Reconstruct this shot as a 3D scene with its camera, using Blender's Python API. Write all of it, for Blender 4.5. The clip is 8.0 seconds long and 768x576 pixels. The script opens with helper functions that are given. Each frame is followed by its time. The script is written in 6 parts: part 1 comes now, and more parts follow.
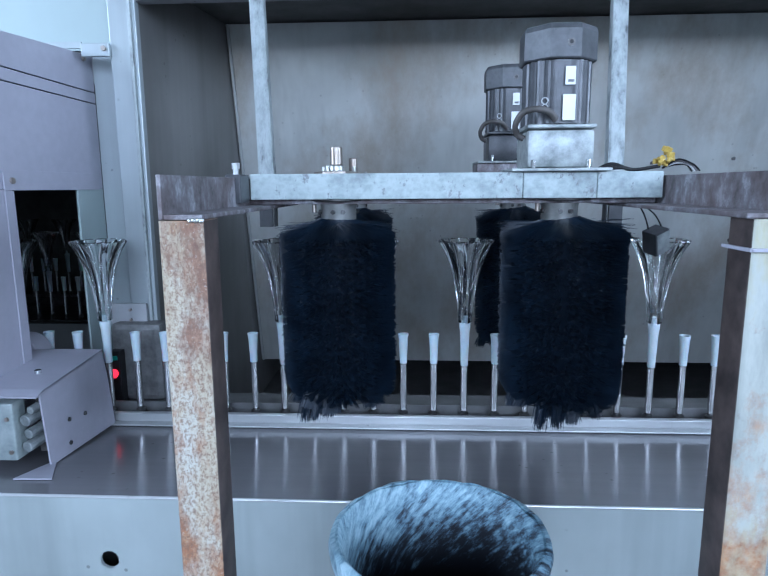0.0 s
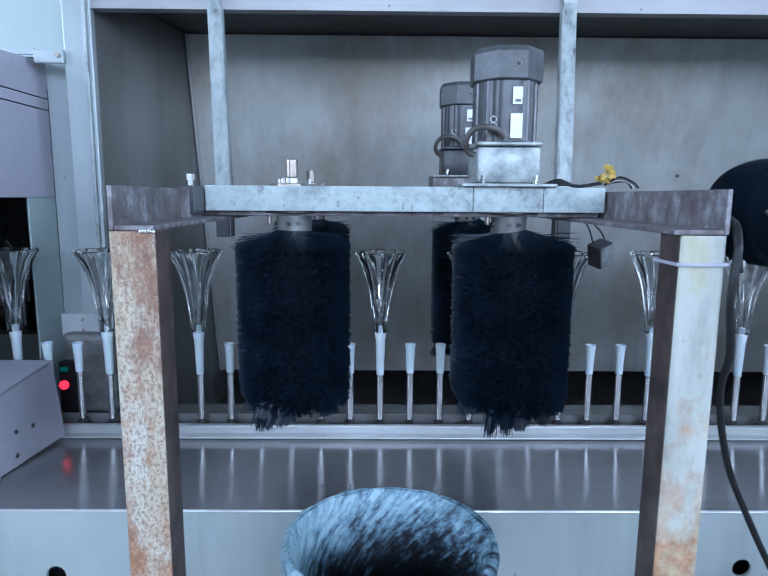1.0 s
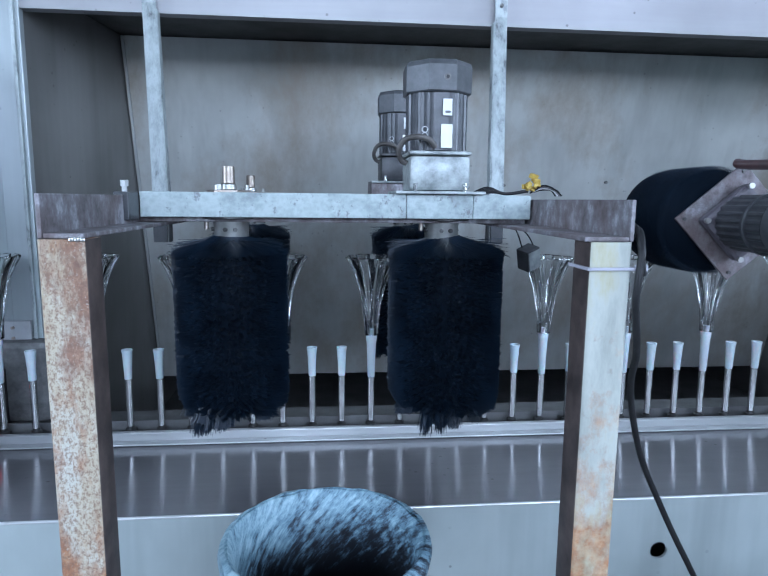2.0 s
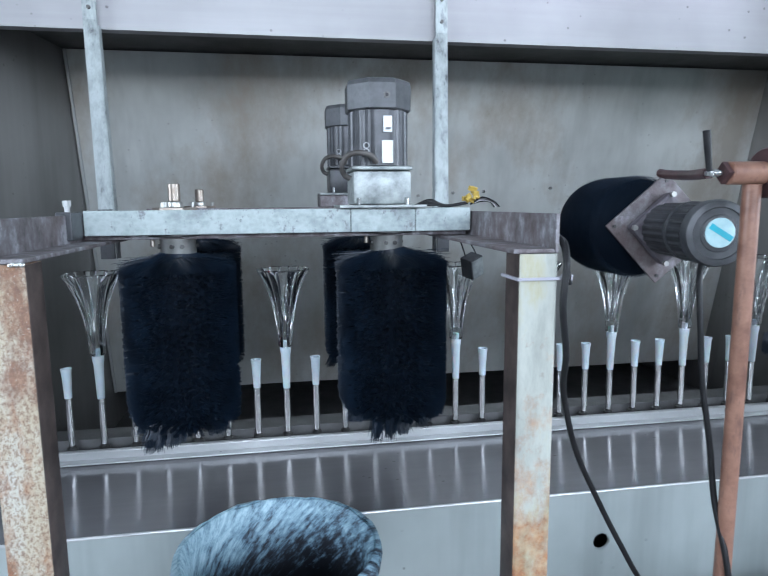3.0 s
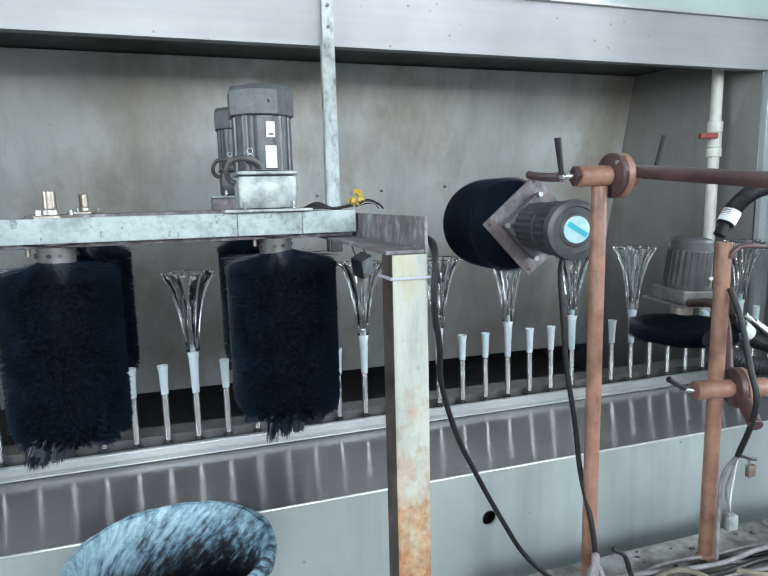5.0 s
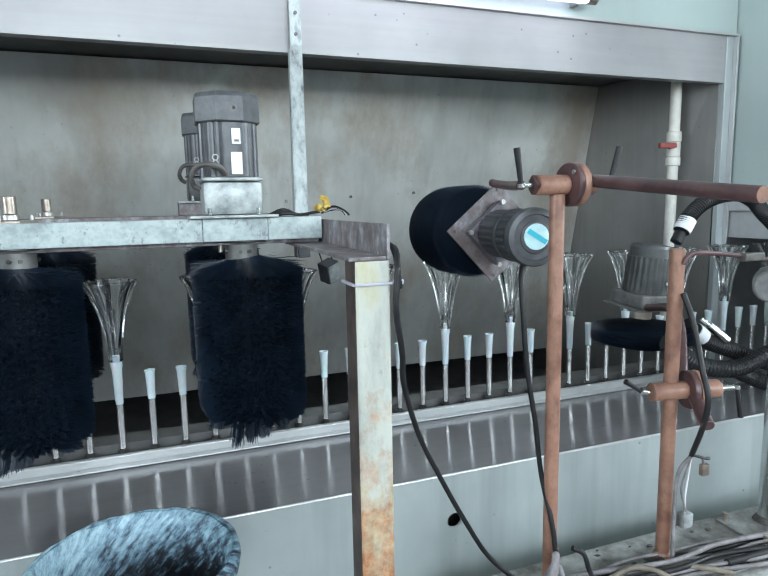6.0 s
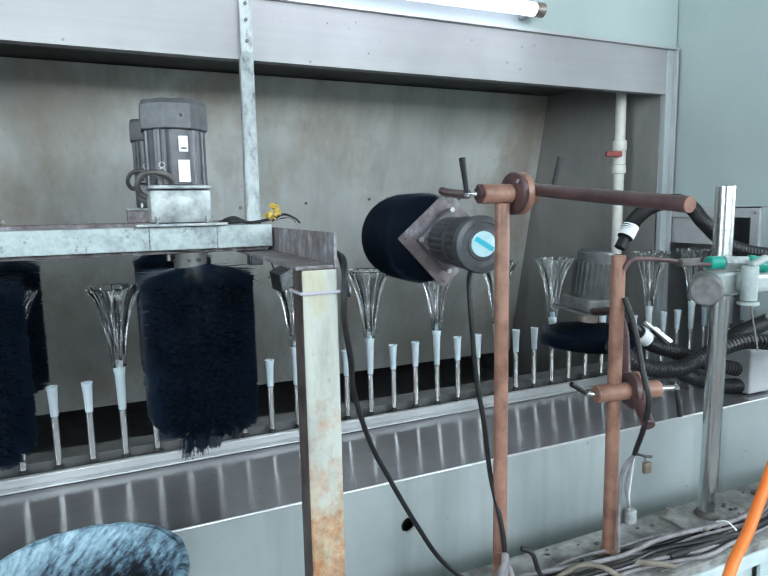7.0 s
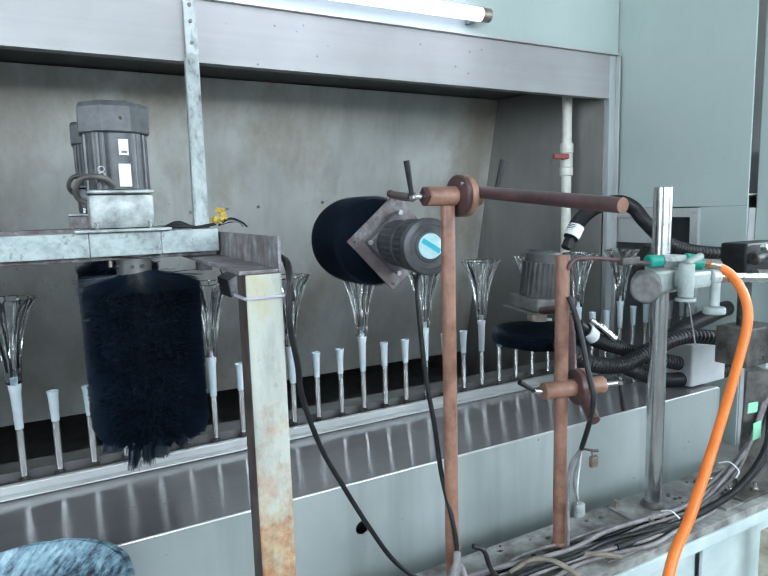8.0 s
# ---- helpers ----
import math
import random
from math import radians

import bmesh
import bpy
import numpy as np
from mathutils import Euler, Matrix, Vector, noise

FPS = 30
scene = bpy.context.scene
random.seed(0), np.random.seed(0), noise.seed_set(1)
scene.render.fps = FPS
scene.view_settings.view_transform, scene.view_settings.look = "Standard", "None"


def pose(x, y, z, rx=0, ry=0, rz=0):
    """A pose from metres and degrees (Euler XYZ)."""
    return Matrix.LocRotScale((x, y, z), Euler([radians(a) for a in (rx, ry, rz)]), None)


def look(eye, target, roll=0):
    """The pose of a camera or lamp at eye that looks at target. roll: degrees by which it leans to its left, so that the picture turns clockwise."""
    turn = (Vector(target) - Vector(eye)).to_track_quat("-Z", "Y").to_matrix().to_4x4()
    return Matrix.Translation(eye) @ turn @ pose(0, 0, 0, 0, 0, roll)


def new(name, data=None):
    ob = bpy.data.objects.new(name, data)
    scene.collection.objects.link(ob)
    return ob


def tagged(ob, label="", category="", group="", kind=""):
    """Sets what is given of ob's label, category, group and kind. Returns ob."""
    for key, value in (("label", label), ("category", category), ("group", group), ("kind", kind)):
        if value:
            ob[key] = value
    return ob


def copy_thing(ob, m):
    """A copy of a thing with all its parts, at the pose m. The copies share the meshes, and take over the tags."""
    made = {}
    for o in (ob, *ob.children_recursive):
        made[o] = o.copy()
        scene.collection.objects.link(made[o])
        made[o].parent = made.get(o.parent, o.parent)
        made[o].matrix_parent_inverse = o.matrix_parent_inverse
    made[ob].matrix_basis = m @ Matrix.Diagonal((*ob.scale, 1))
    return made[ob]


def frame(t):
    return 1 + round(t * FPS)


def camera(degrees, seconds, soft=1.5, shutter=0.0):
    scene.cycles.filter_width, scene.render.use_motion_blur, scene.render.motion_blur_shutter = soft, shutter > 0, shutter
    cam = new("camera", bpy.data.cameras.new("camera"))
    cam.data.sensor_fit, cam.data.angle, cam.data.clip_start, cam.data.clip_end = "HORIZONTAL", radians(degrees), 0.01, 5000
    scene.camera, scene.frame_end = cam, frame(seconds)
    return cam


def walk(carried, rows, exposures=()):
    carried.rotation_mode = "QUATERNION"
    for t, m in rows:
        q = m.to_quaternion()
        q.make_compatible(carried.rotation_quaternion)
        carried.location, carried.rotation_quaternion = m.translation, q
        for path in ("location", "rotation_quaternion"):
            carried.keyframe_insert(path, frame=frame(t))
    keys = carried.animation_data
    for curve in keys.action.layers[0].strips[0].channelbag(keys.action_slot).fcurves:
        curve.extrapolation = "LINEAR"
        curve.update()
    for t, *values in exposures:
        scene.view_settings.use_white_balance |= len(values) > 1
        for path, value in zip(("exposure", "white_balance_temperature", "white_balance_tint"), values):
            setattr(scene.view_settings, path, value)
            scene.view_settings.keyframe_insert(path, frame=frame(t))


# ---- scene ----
cam = camera(66.0, 8.0, soft=1.2, shutter=0.4)
PATH = [
    (0, (0.209, -0.147, 1.283), (0.102, 1.821, 0.945), -0.4),
    (0.5, (0.216, -0.152, 1.282), (0.171, 1.824, 0.98), -0.0),
    (1, (0.221, -0.161, 1.286), (0.239, 1.816, 0.982), 0.4),
    (1.5, (0.229, -0.171, 1.288), (0.345, 1.803, 0.987), 0.8),
    (3, (0.254, -0.206, 1.305), (0.573, 1.748, 1.024), -0.5),
    (3.5, (0.268, -0.216, 1.309), (0.696, 1.718, 1.029), -0.5),
    (4, (0.28, -0.227, 1.308), (0.813, 1.678, 1.013), -0.3),
    (4.5, (0.283, -0.234, 1.311), (0.844, 1.662, 1.012), -1.1),
    (6, (0.292, -0.254, 1.316), (0.974, 1.605, 1.033), -1.1),
    (6.5, (0.298, -0.259, 1.319), (1.022, 1.586, 1.048), -1.0),
    (7, (0.304, -0.265, 1.32), (1.108, 1.547, 1.051), -1.1),
    (7.5, (0.31, -0.27, 1.32), (1.178, 1.512, 1.051), -1.3),
    (8, (0.318, -0.273, 1.32), (1.243, 1.48, 1.057), -1.6),
]
walk(cam, [(t, look(eye, target, roll)) for t, eye, target, roll in PATH],
     exposures=[(0.0, 0.05, 4990, 11), (1.5, 0.0, 5000, 11), (3.0, 0.14, 5660, 10), (4.0, 0.33, 6120, 7), (8.0, 0.21, 5950, 4)])

# ---- world, sun and large lights ----
world = bpy.data.worlds.new("sky")
scene.world = world
world.use_nodes = True
wn = world.node_tree.nodes
sky = wn.new("ShaderNodeTexSky")
sky.sky_type = "NISHITA"
sky.sun_disc = False
sky.sun_elevation = radians(38)
sky.sun_rotation = radians(200)
wn["Background"].inputs["Strength"].default_value = 0.12
world.node_tree.links.new(sky.outputs["Color"], wn["Background"].inputs["Color"])


def area_lamp(name, eye, target, wide, high, watts, colour):
    data = bpy.data.lights.new(name, "AREA")
    data.shape, data.size, data.size_y, data.energy, data.color = "RECTANGLE", wide, high, watts, colour
    ob = new(name, data)
    ob.matrix_world = look(eye, target)
    return ob


# unseen lamps: front daylight through an assumed window, side lamps added as fill
area_lamp("window_daylight", (1.1, -2.97, 2.15), (1.0, 1.0, 1.2), 4.2, 1.3, 126, (0.93, 0.97, 1.0))
area_lamp("side_daylight", (4.17, -0.6, 2.0), (0.8, 0.8, 1.1), 1.6, 1.3, 90, (0.93, 0.98, 1.0))
area_lamp("side_daylight", (-2.97, -0.6, 2.0), (1.5, 0.7, 1.2), 1.6, 1.3, 80, (0.93, 0.98, 1.0))

# ---- materials ----
def mat(name, colour, rough=0.5, metal=0.0):
    m = bpy.data.materials.new(name)
    m.use_nodes = True
    b = m.node_tree.nodes["Principled BSDF"]
    b.inputs["Base Color"].default_value = (*colour, 1)
    b.inputs["Roughness"].default_value = rough
    b.inputs["Metallic"].default_value = metal
    return m


def node(m, kind, **values):
    n = m.node_tree.nodes.new(kind)
    for key, value in values.items():
        n.inputs[key.replace("_", " ")].default_value = value
    return n


def link(m, a, b):
    m.node_tree.links.new(a, b)


def coords(m, scale=(1, 1, 1), rot=(0, 0, 0)):
    c = node(m, "ShaderNodeTexCoord")
    mp = node(m, "ShaderNodeMapping")
    mp.inputs["Scale"].default_value = scale
    mp.inputs["Rotation"].default_value = [radians(a) for a in rot]
    link(m, c.outputs["Object"], mp.inputs["Vector"])
    return mp.outputs["Vector"]


def noise_tex(m, scale, detail=4, rough=0.6, stretch=(1, 1, 1), rot=(0, 0, 0)):
    n = node(m, "ShaderNodeTexNoise", Scale=scale, Detail=detail, Roughness=rough)
    link(m, coords(m, stretch, rot), n.inputs["Vector"])
    return n.outputs["Fac"]


def ramp(m, fac, stops):
    r = node(m, "ShaderNodeValToRGB")
    el = r.color_ramp.elements
    while len(el) < len(stops):
        el.new(0.5)
    for e, (p, c) in zip(el, stops):
        e.position = p
        e.color = (*c, 1) if len(c) == 3 else c
    link(m, fac, r.inputs["Fac"])
    return r.outputs["Color"]


def mix(m, fac, a, b, mode="MIX"):
    x = m.node_tree.nodes.new("ShaderNodeMix")
    x.data_type, x.blend_type = "RGBA", mode
    for sock, value in ((x.inputs[0], fac), (x.inputs[6], a), (x.inputs[7], b)):
        if hasattr(value, "node"):
            link(m, value, sock)
        else:
            sock.default_value = value if isinstance(value, (int, float)) else (*value, 1)
    return x.outputs[2]


def bump(m, height, strength, distance=0.002):
    b = node(m, "ShaderNodeBump", Strength=strength, Distance=distance)
    link(m, height, b.inputs["Height"])
    link(m, b.outputs["Normal"], m.node_tree.nodes["Principled BSDF"].inputs["Normal"])


def base(m, sock):
    link(m, sock, m.node_tree.nodes["Principled BSDF"].inputs["Base Color"])


def gloss(m, sock, low, high):
    r = node(m, "ShaderNodeMapRange")
    r.inputs["To Min"].default_value, r.inputs["To Max"].default_value = low, high
    link(m, sock, r.inputs["Value"])
    link(m, r.outputs["Result"], m.node_tree.nodes["Principled BSDF"].inputs["Roughness"])


def sheet(name, colour, rough, metal, stretch, spots=0.0, vary=0.25, stains=0.0, streaks=0.05):
    """Sheet metal: fine grain along one way, cloudy patches, small dark spots."""
    m = mat(name, colour, rough, metal)
    cloud = noise_tex(m, 2.6, 5, 0.55)
    grain = noise_tex(m, 60, 3, 0.6, stretch)
    dark = tuple(c * (1 - vary) for c in colour)
    light = tuple(min(1, c * (1 + vary * 0.6)) for c in colour)
    col = ramp(m, cloud, [(0.3, dark), (0.7, light)])
    col = mix(m, streaks, col, ramp(m, grain, [(0.3, (0.2, 0.2, 0.2)), (0.7, (0.95, 0.95, 0.95))]), "OVERLAY")
    if stains:
        drip = noise_tex(m, 9, 4, 0.6, (1, 1, 0.08))
        col = mix(m, ramp(m, drip, [(0.52, (0, 0, 0)), (0.7, (stains,) * 3)]), col, tuple(c * 0.55 for c in colour))
    if spots:
        v = node(m, "ShaderNodeTexVoronoi", Scale=38.0)
        link(m, coords(m), v.inputs["Vector"])
        gate = noise_tex(m, 5, 2)
        dot = ramp(m, v.outputs["Distance"], [(0.07, (1, 1, 1)), (0.12, (0, 0, 0))])
        where = ramp(m, gate, [(0.52, (0, 0, 0)), (0.57, (spots,) * 3)])
        col = mix(m, mix(m, 1.0, dot, where, "MULTIPLY"), col, (0.06, 0.055, 0.05))
    base(m, col)
    gloss(m, noise_tex(m, 7, 4, 0.6), rough - 0.09, rough + 0.11)
    bump(m, grain, 0.08, 0.0006)
    return m


def flecked(name, low, high, scale=30, rough=0.5, metal=0.0, strength=0.15):
    m = mat(name, low, rough, metal)
    n = noise_tex(m, scale, 6, 0.65)
    base(m, ramp(m, n, [(0.35, low), (0.68, high)]))
    gloss(m, noise_tex(m, scale * 0.4, 3), rough - 0.08, rough + 0.12)
    bump(m, n, strength, 0.001)
    return m


def rusty(name, paint, top, bottom):
    """Painted steel with rust that grows towards one end and breaks through in specks."""
    m = mat(name, paint, 0.55)
    c = node(m, "ShaderNodeTexCoord")
    sep = node(m, "ShaderNodeSeparateXYZ")
    link(m, c.outputs["Object"], sep.inputs["Vector"])
    grad = node(m, "ShaderNodeMapRange")
    for k, v in (("From Min", bottom), ("From Max", top), ("To Min", 0.62), ("To Max", 0.0)):
        grad.inputs[k].default_value = v
    link(m, sep.outputs["Z"], grad.inputs["Value"])
    add = node(m, "ShaderNodeMath")
    add.operation = "ADD"
    link(m, noise_tex(m, 24, 8, 0.74, (1, 1, 0.7)), add.inputs[0])
    link(m, grad.outputs["Result"], add.inputs[1])
    mask = ramp(m, add.outputs[0], [(0.62, (0, 0, 0)), (0.85, (1, 1, 1))])
    rust = ramp(m, noise_tex(m, 55, 6, 0.7), [(0.3, (0.16, 0.06, 0.03)), (0.5, (0.36, 0.17, 0.08)), (0.72, (0.55, 0.36, 0.2))])
    wash = ramp(m, noise_tex(m, 14, 6, 0.68, (1, 1, 0.3)), [(0.32, tuple(p * 0.72 for p in paint)), (0.45, paint), (0.52, tuple(p * q for p, q in zip(paint, (0.98, 0.92, 0.74)))), (0.64, tuple(p * q for p, q in zip(paint, (0.74, 0.62, 0.42))))])
    col = mix(m, mask, wash, rust)
    chips = ramp(m, noise_tex(m, 38, 4, 0.6), [(0.66, (0, 0, 0)), (0.72, (0.4, 0.4, 0.4))])
    base(m, mix(m, chips, col, (0.2, 0.15, 0.12)))
    bump(m, noise_tex(m, 90, 4), 0.3, 0.001)
    return m


BACKPLATE = sheet("stainless_back_plate", (0.59, 0.60, 0.575), 0.34, 0.5, (1, 1, 0.03), 0.3, 0.32, 0.5, 0.04)
bp_nodes = BACKPLATE.node_tree
bp_in = bp_nodes.nodes["Principled BSDF"].inputs["Base Color"]
bp_col = bp_in.links[0].from_socket
bp_mask = ramp(BACKPLATE, noise_tex(BACKPLATE, 4.2, 8, 0.68, (1, 1, 0.6)), [(0.49, (0, 0, 0)), (0.66, (0.75, 0.75, 0.75))])
base(BACKPLATE, mix(BACKPLATE, bp_mask, bp_col, (0.36, 0.31, 0.25)))
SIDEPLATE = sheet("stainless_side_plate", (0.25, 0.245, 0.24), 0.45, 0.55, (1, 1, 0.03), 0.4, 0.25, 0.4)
FASCIA = sheet("stainless_fascia", (0.355, 0.35, 0.36), 0.5, 0.25, (0.04, 1, 1), 0.6, 0.2)
WORKTOP = sheet("stainless_worktop", (0.20, 0.195, 0.205), 0.13, 0.22, (0.04, 1, 1), 0.5, 0.25)
gloss(WORKTOP, noise_tex(WORKTOP, 5, 5, 0.7), -0.05, 0.36)
TANK = sheet("painted_tank_steel", (0.43, 0.478, 0.47), 0.36, 0.25, (1, 1, 0.3), 0.5, 0.26, 0.55, 0.02)
LIP = sheet("rail_steel", (0.52, 0.53, 0.53), 0.35, 0.5, (0.04, 1, 1), 0.5, 0.25)
GALV = mat("galvanised_steel", (0.5, 0.53, 0.53), 0.55, 0.12)
galv_big = ramp(GALV, noise_tex(GALV, 22, 7, 0.68), [(0.32, (0.19, 0.215, 0.22)), (0.44, (0.30, 0.345, 0.345)), (0.55, (0.41, 0.465, 0.46)), (0.68, (0.28, 0.32, 0.325))])
galv_cell = node(GALV, "ShaderNodeTexVoronoi", Scale=90.0)
link(GALV, coords(GALV, (1, 1, 1.6), (0, 20, 0)), galv_cell.inputs["Vector"])
galv_mix = mix(GALV, 0.3, galv_big, ramp(GALV, galv_cell.outputs["Distance"], [(0.1, (0.35, 0.37, 0.37)), (0.6, (0.66, 0.67, 0.67))]), "SOFT_LIGHT")
galv_scar = ramp(GALV, noise_tex(GALV, 70, 6, 0.75, (1, 1, 0.6)), [(0.58, (0, 0, 0)), (0.64, (0.85, 0.85, 0.85))])
base(GALV, mix(GALV, galv_scar, galv_mix, (0.16, 0.16, 0.17)))
gloss(GALV, noise_tex(GALV, 12, 4), 0.45, 0.7)
bump(GALV, noise_tex(GALV, 45, 5), 0.2, 0.001)
STRAP = mat("strap_steel", (0.38, 0.41, 0.41), 0.5, 0.3)
strap_wear = ramp(STRAP, noise_tex(STRAP, 34, 8, 0.72, (1, 1, 0.35)), [(0.36, (0.09, 0.095, 0.10)), (0.45, (0.30, 0.33, 0.33)), (0.58, (0.44, 0.48, 0.48)), (0.68, (0.24, 0.26, 0.27))])
base(STRAP, strap_wear)
bump(STRAP, noise_tex(STRAP, 60, 4), 0.2, 0.001)
COLUMN = sheet("column_steel", (0.42, 0.46, 0.47), 0.4, 0.35, (1, 1, 0.05), 0.4, 0.2, 0.25)
WALLPANEL = sheet("pale_panel", (0.41, 0.485, 0.475), 0.45, 0.05, (1, 1, 0.3), 0.15, 0.08, 0.08, 0.01)
TUNNEL = sheet("grey_enamel", (0.43, 0.42, 0.48), 0.42, 0.1, (1, 1, 1), 0.0, 0.12)
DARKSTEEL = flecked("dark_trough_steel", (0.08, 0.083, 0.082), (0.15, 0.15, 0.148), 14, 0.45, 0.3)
LEDGE = flecked("grey_ledge_steel", (0.13, 0.13, 0.13), (0.22, 0.22, 0.22), 10, 0.5, 0.4)
ANGLE = flecked("stained_angle_iron", (0.12, 0.10, 0.105), (0.30, 0.28, 0.30), 26, 0.5, 0.35)
angle_col = ramp(ANGLE, noise_tex(ANGLE, 34, 8, 0.74, (1, 1, 0.7)), [(0.36, (0.075, 0.065, 0.066)), (0.47, (0.16, 0.14, 0.145)), (0.55, (0.22, 0.21, 0.225)), (0.64, (0.40, 0.395, 0.42))])
base(ANGLE, mix(ANGLE, ramp(ANGLE, noise_tex(ANGLE, 10, 4, 0.6), [(0.45, (0, 0, 0)), (0.62, (0.35, 0.35, 0.35))]), angle_col, (0.15, 0.10, 0.092)))
bump(ANGLE, noise_tex(ANGLE, 120, 4), 0.35, 0.001)


def flaked(name):
    """Cream paint flaked by rust: brown at the head, orange low down, speckled between."""
    m = mat(name, (0.6, 0.55, 0.45), 0.6)
    c = node(m, "ShaderNodeTexCoord")
    sep = node(m, "ShaderNodeSeparateXYZ")
    link(m, c.outputs["Object"], sep.inputs["Vector"])

    def raised(tex, z0, z1, low, high):
        g = node(m, "ShaderNodeMapRange")
        for k, v in (("From Min", z0), ("From Max", z1), ("To Min", low), ("To Max", high)):
            g.inputs[k].default_value = v
        link(m, sep.outputs["Z"], g.inputs["Value"])
        add = node(m, "ShaderNodeMath")
        add.operation = "ADD"
        link(m, tex, add.inputs[0])
        link(m, g.outputs["Result"], add.inputs[1])
        return add.outputs[0]

    cream = ramp(m, noise_tex(m, 18, 6, 0.7, (1, 1, 0.35)), [(0.33, (0.56, 0.55, 0.48)), (0.48, (0.50, 0.44, 0.33)), (0.64, (0.36, 0.27, 0.17))])
    brown = ramp(m, noise_tex(m, 90, 5, 0.7), [(0.3, (0.11, 0.055, 0.04)), (0.5, (0.24, 0.12, 0.075)), (0.7, (0.40, 0.25, 0.16))])
    orange = ramp(m, noise_tex(m, 60, 6, 0.7), [(0.3, (0.16, 0.06, 0.03)), (0.5, (0.34, 0.15, 0.065)), (0.7, (0.50, 0.34, 0.19))])
    head = ramp(m, raised(noise_tex(m, 26, 7, 0.72, (1, 1, 0.4)), 1.08, 1.25, -0.03, 0.15), [(0.53, (0, 0, 0)), (0.66, (0.92, 0.92, 0.92))])
    foot = ramp(m, raised(noise_tex(m, 16, 7, 0.7, (1, 1, 0.5)), 1.04, 0.90, -0.06, 0.20), [(0.52, (0, 0, 0)), (0.63, (0.9, 0.9, 0.9))])
    col = mix(m, foot, mix(m, head, cream, brown), orange)
    pits = ramp(m, noise_tex(m, 330, 5, 0.74, (1, 1, 0.7)), [(0.48, (0, 0, 0)), (0.58, (0.75, 0.75, 0.75))])
    col = mix(m, pits, col, (0.20, 0.115, 0.075))
    chips = ramp(m, noise_tex(m, 330, 4, 0.7), [(0.60, (0, 0, 0)), (0.66, (0.75, 0.75, 0.75))])
    base(m, mix(m, chips, col, (0.52, 0.48, 0.40)))
    bump(m, noise_tex(m, 200, 5, 0.7), 0.45, 0.0012)
    return m


POST_L = flaked("flaked_rusty_paint")
POST_R = rusty("yellowed_rusty_paint", (0.46, 0.475, 0.425), 1.12, 0.72)
COPPER = flecked("brown_primer_paint", (0.15, 0.07, 0.047), (0.37, 0.205, 0.145), 19, 0.36, 0.0, 0.25)
copper_col = COPPER.node_tree.nodes["Principled BSDF"].inputs["Base Color"].links[0].from_socket
copper_rub = ramp(COPPER, noise_tex(COPPER, 60, 6, 0.7, (1, 1, 0.3)), [(0.55, (0, 0, 0)), (0.68, (0.7, 0.7, 0.7))])
base(COPPER, mix(COPPER, copper_rub, copper_col, (0.09, 0.055, 0.05)))
COPPERDARK = flecked("dark_primer_paint", (0.045, 0.023, 0.025), (0.105, 0.054, 0.054), 30, 0.34)
MOTOR = flecked("motor_grey_paint", (0.04, 0.042, 0.047), (0.075, 0.077, 0.084), 50, 0.34, 0.25)
MOTORCAP = flecked("motor_cap_paint", (0.05, 0.053, 0.058), (0.095, 0.098, 0.105), 50, 0.42, 0.3)
CASTING = flecked("cast_aluminium", (0.18, 0.20, 0.20), (0.44, 0.47, 0.465), 46, 0.46, 0.4, 0.3)
CHROME = flecked("bright_steel", (0.60, 0.62, 0.62), (0.74, 0.76, 0.76), 20, 0.22, 1.0, 0.02)
SPINDLE = flecked("spindle_steel", (0.60, 0.60, 0.59), (0.70, 0.70, 0.69), 18, 0.24, 0.9, 0.0)
OLDCHROME = flecked("dull_steel", (0.30, 0.25, 0.21), (0.5, 0.45, 0.4), 50, 0.35, 0.85)
FOOT = flecked("oiled_steel", (0.05, 0.05, 0.05), (0.16, 0.155, 0.15), 60, 0.4, 0.7)
WHITECAP = flecked("white_plastic", (0.58, 0.65, 0.70), (0.72, 0.78, 0.81), 20, 0.4)
WHITECAP.node_tree.nodes["Principled BSDF"].inputs["Subsurface Weight"].default_value = 0.15
BRISTLE = flecked("black_bristle", (0.003, 0.007, 0.015), (0.014, 0.028, 0.052), 22, 0.40)
BRISTLE.node_tree.nodes["Principled BSDF"].inputs["Specular IOR Level"].default_value = 0.42
BRISTLEBODY = flecked("black_bristle_mass", (0.002, 0.004, 0.008), (0.005, 0.009, 0.016), 160, 0.6)
BRISTLEBODY.node_tree.nodes["Principled BSDF"].inputs["Specular IOR Level"].default_value = 0.04
RUBBER = flecked("black_rubber", (0.008, 0.008, 0.009), (0.02, 0.02, 0.022), 60, 0.42)
RUBBER.node_tree.nodes["Principled BSDF"].inputs["Specular IOR Level"].default_value = 0.3
CABLEGREY = flecked("grey_cable", (0.13, 0.12, 0.125), (0.27, 0.255, 0.26), 40, 0.55)
CABLETAN = flecked("dusty_tan_cable", (0.13, 0.11, 0.085), (0.25, 0.22, 0.175), 40, 0.6)
CLAMPPAINT = flecked("pale_clamp_paint", (0.27, 0.31, 0.305), (0.44, 0.49, 0.475), 38, 0.42, 0.15, 0.2)
PLUMGREY = flecked("plum_grey_paint", (0.085, 0.075, 0.088), (0.15, 0.135, 0.155), 40, 0.42, 0.2)
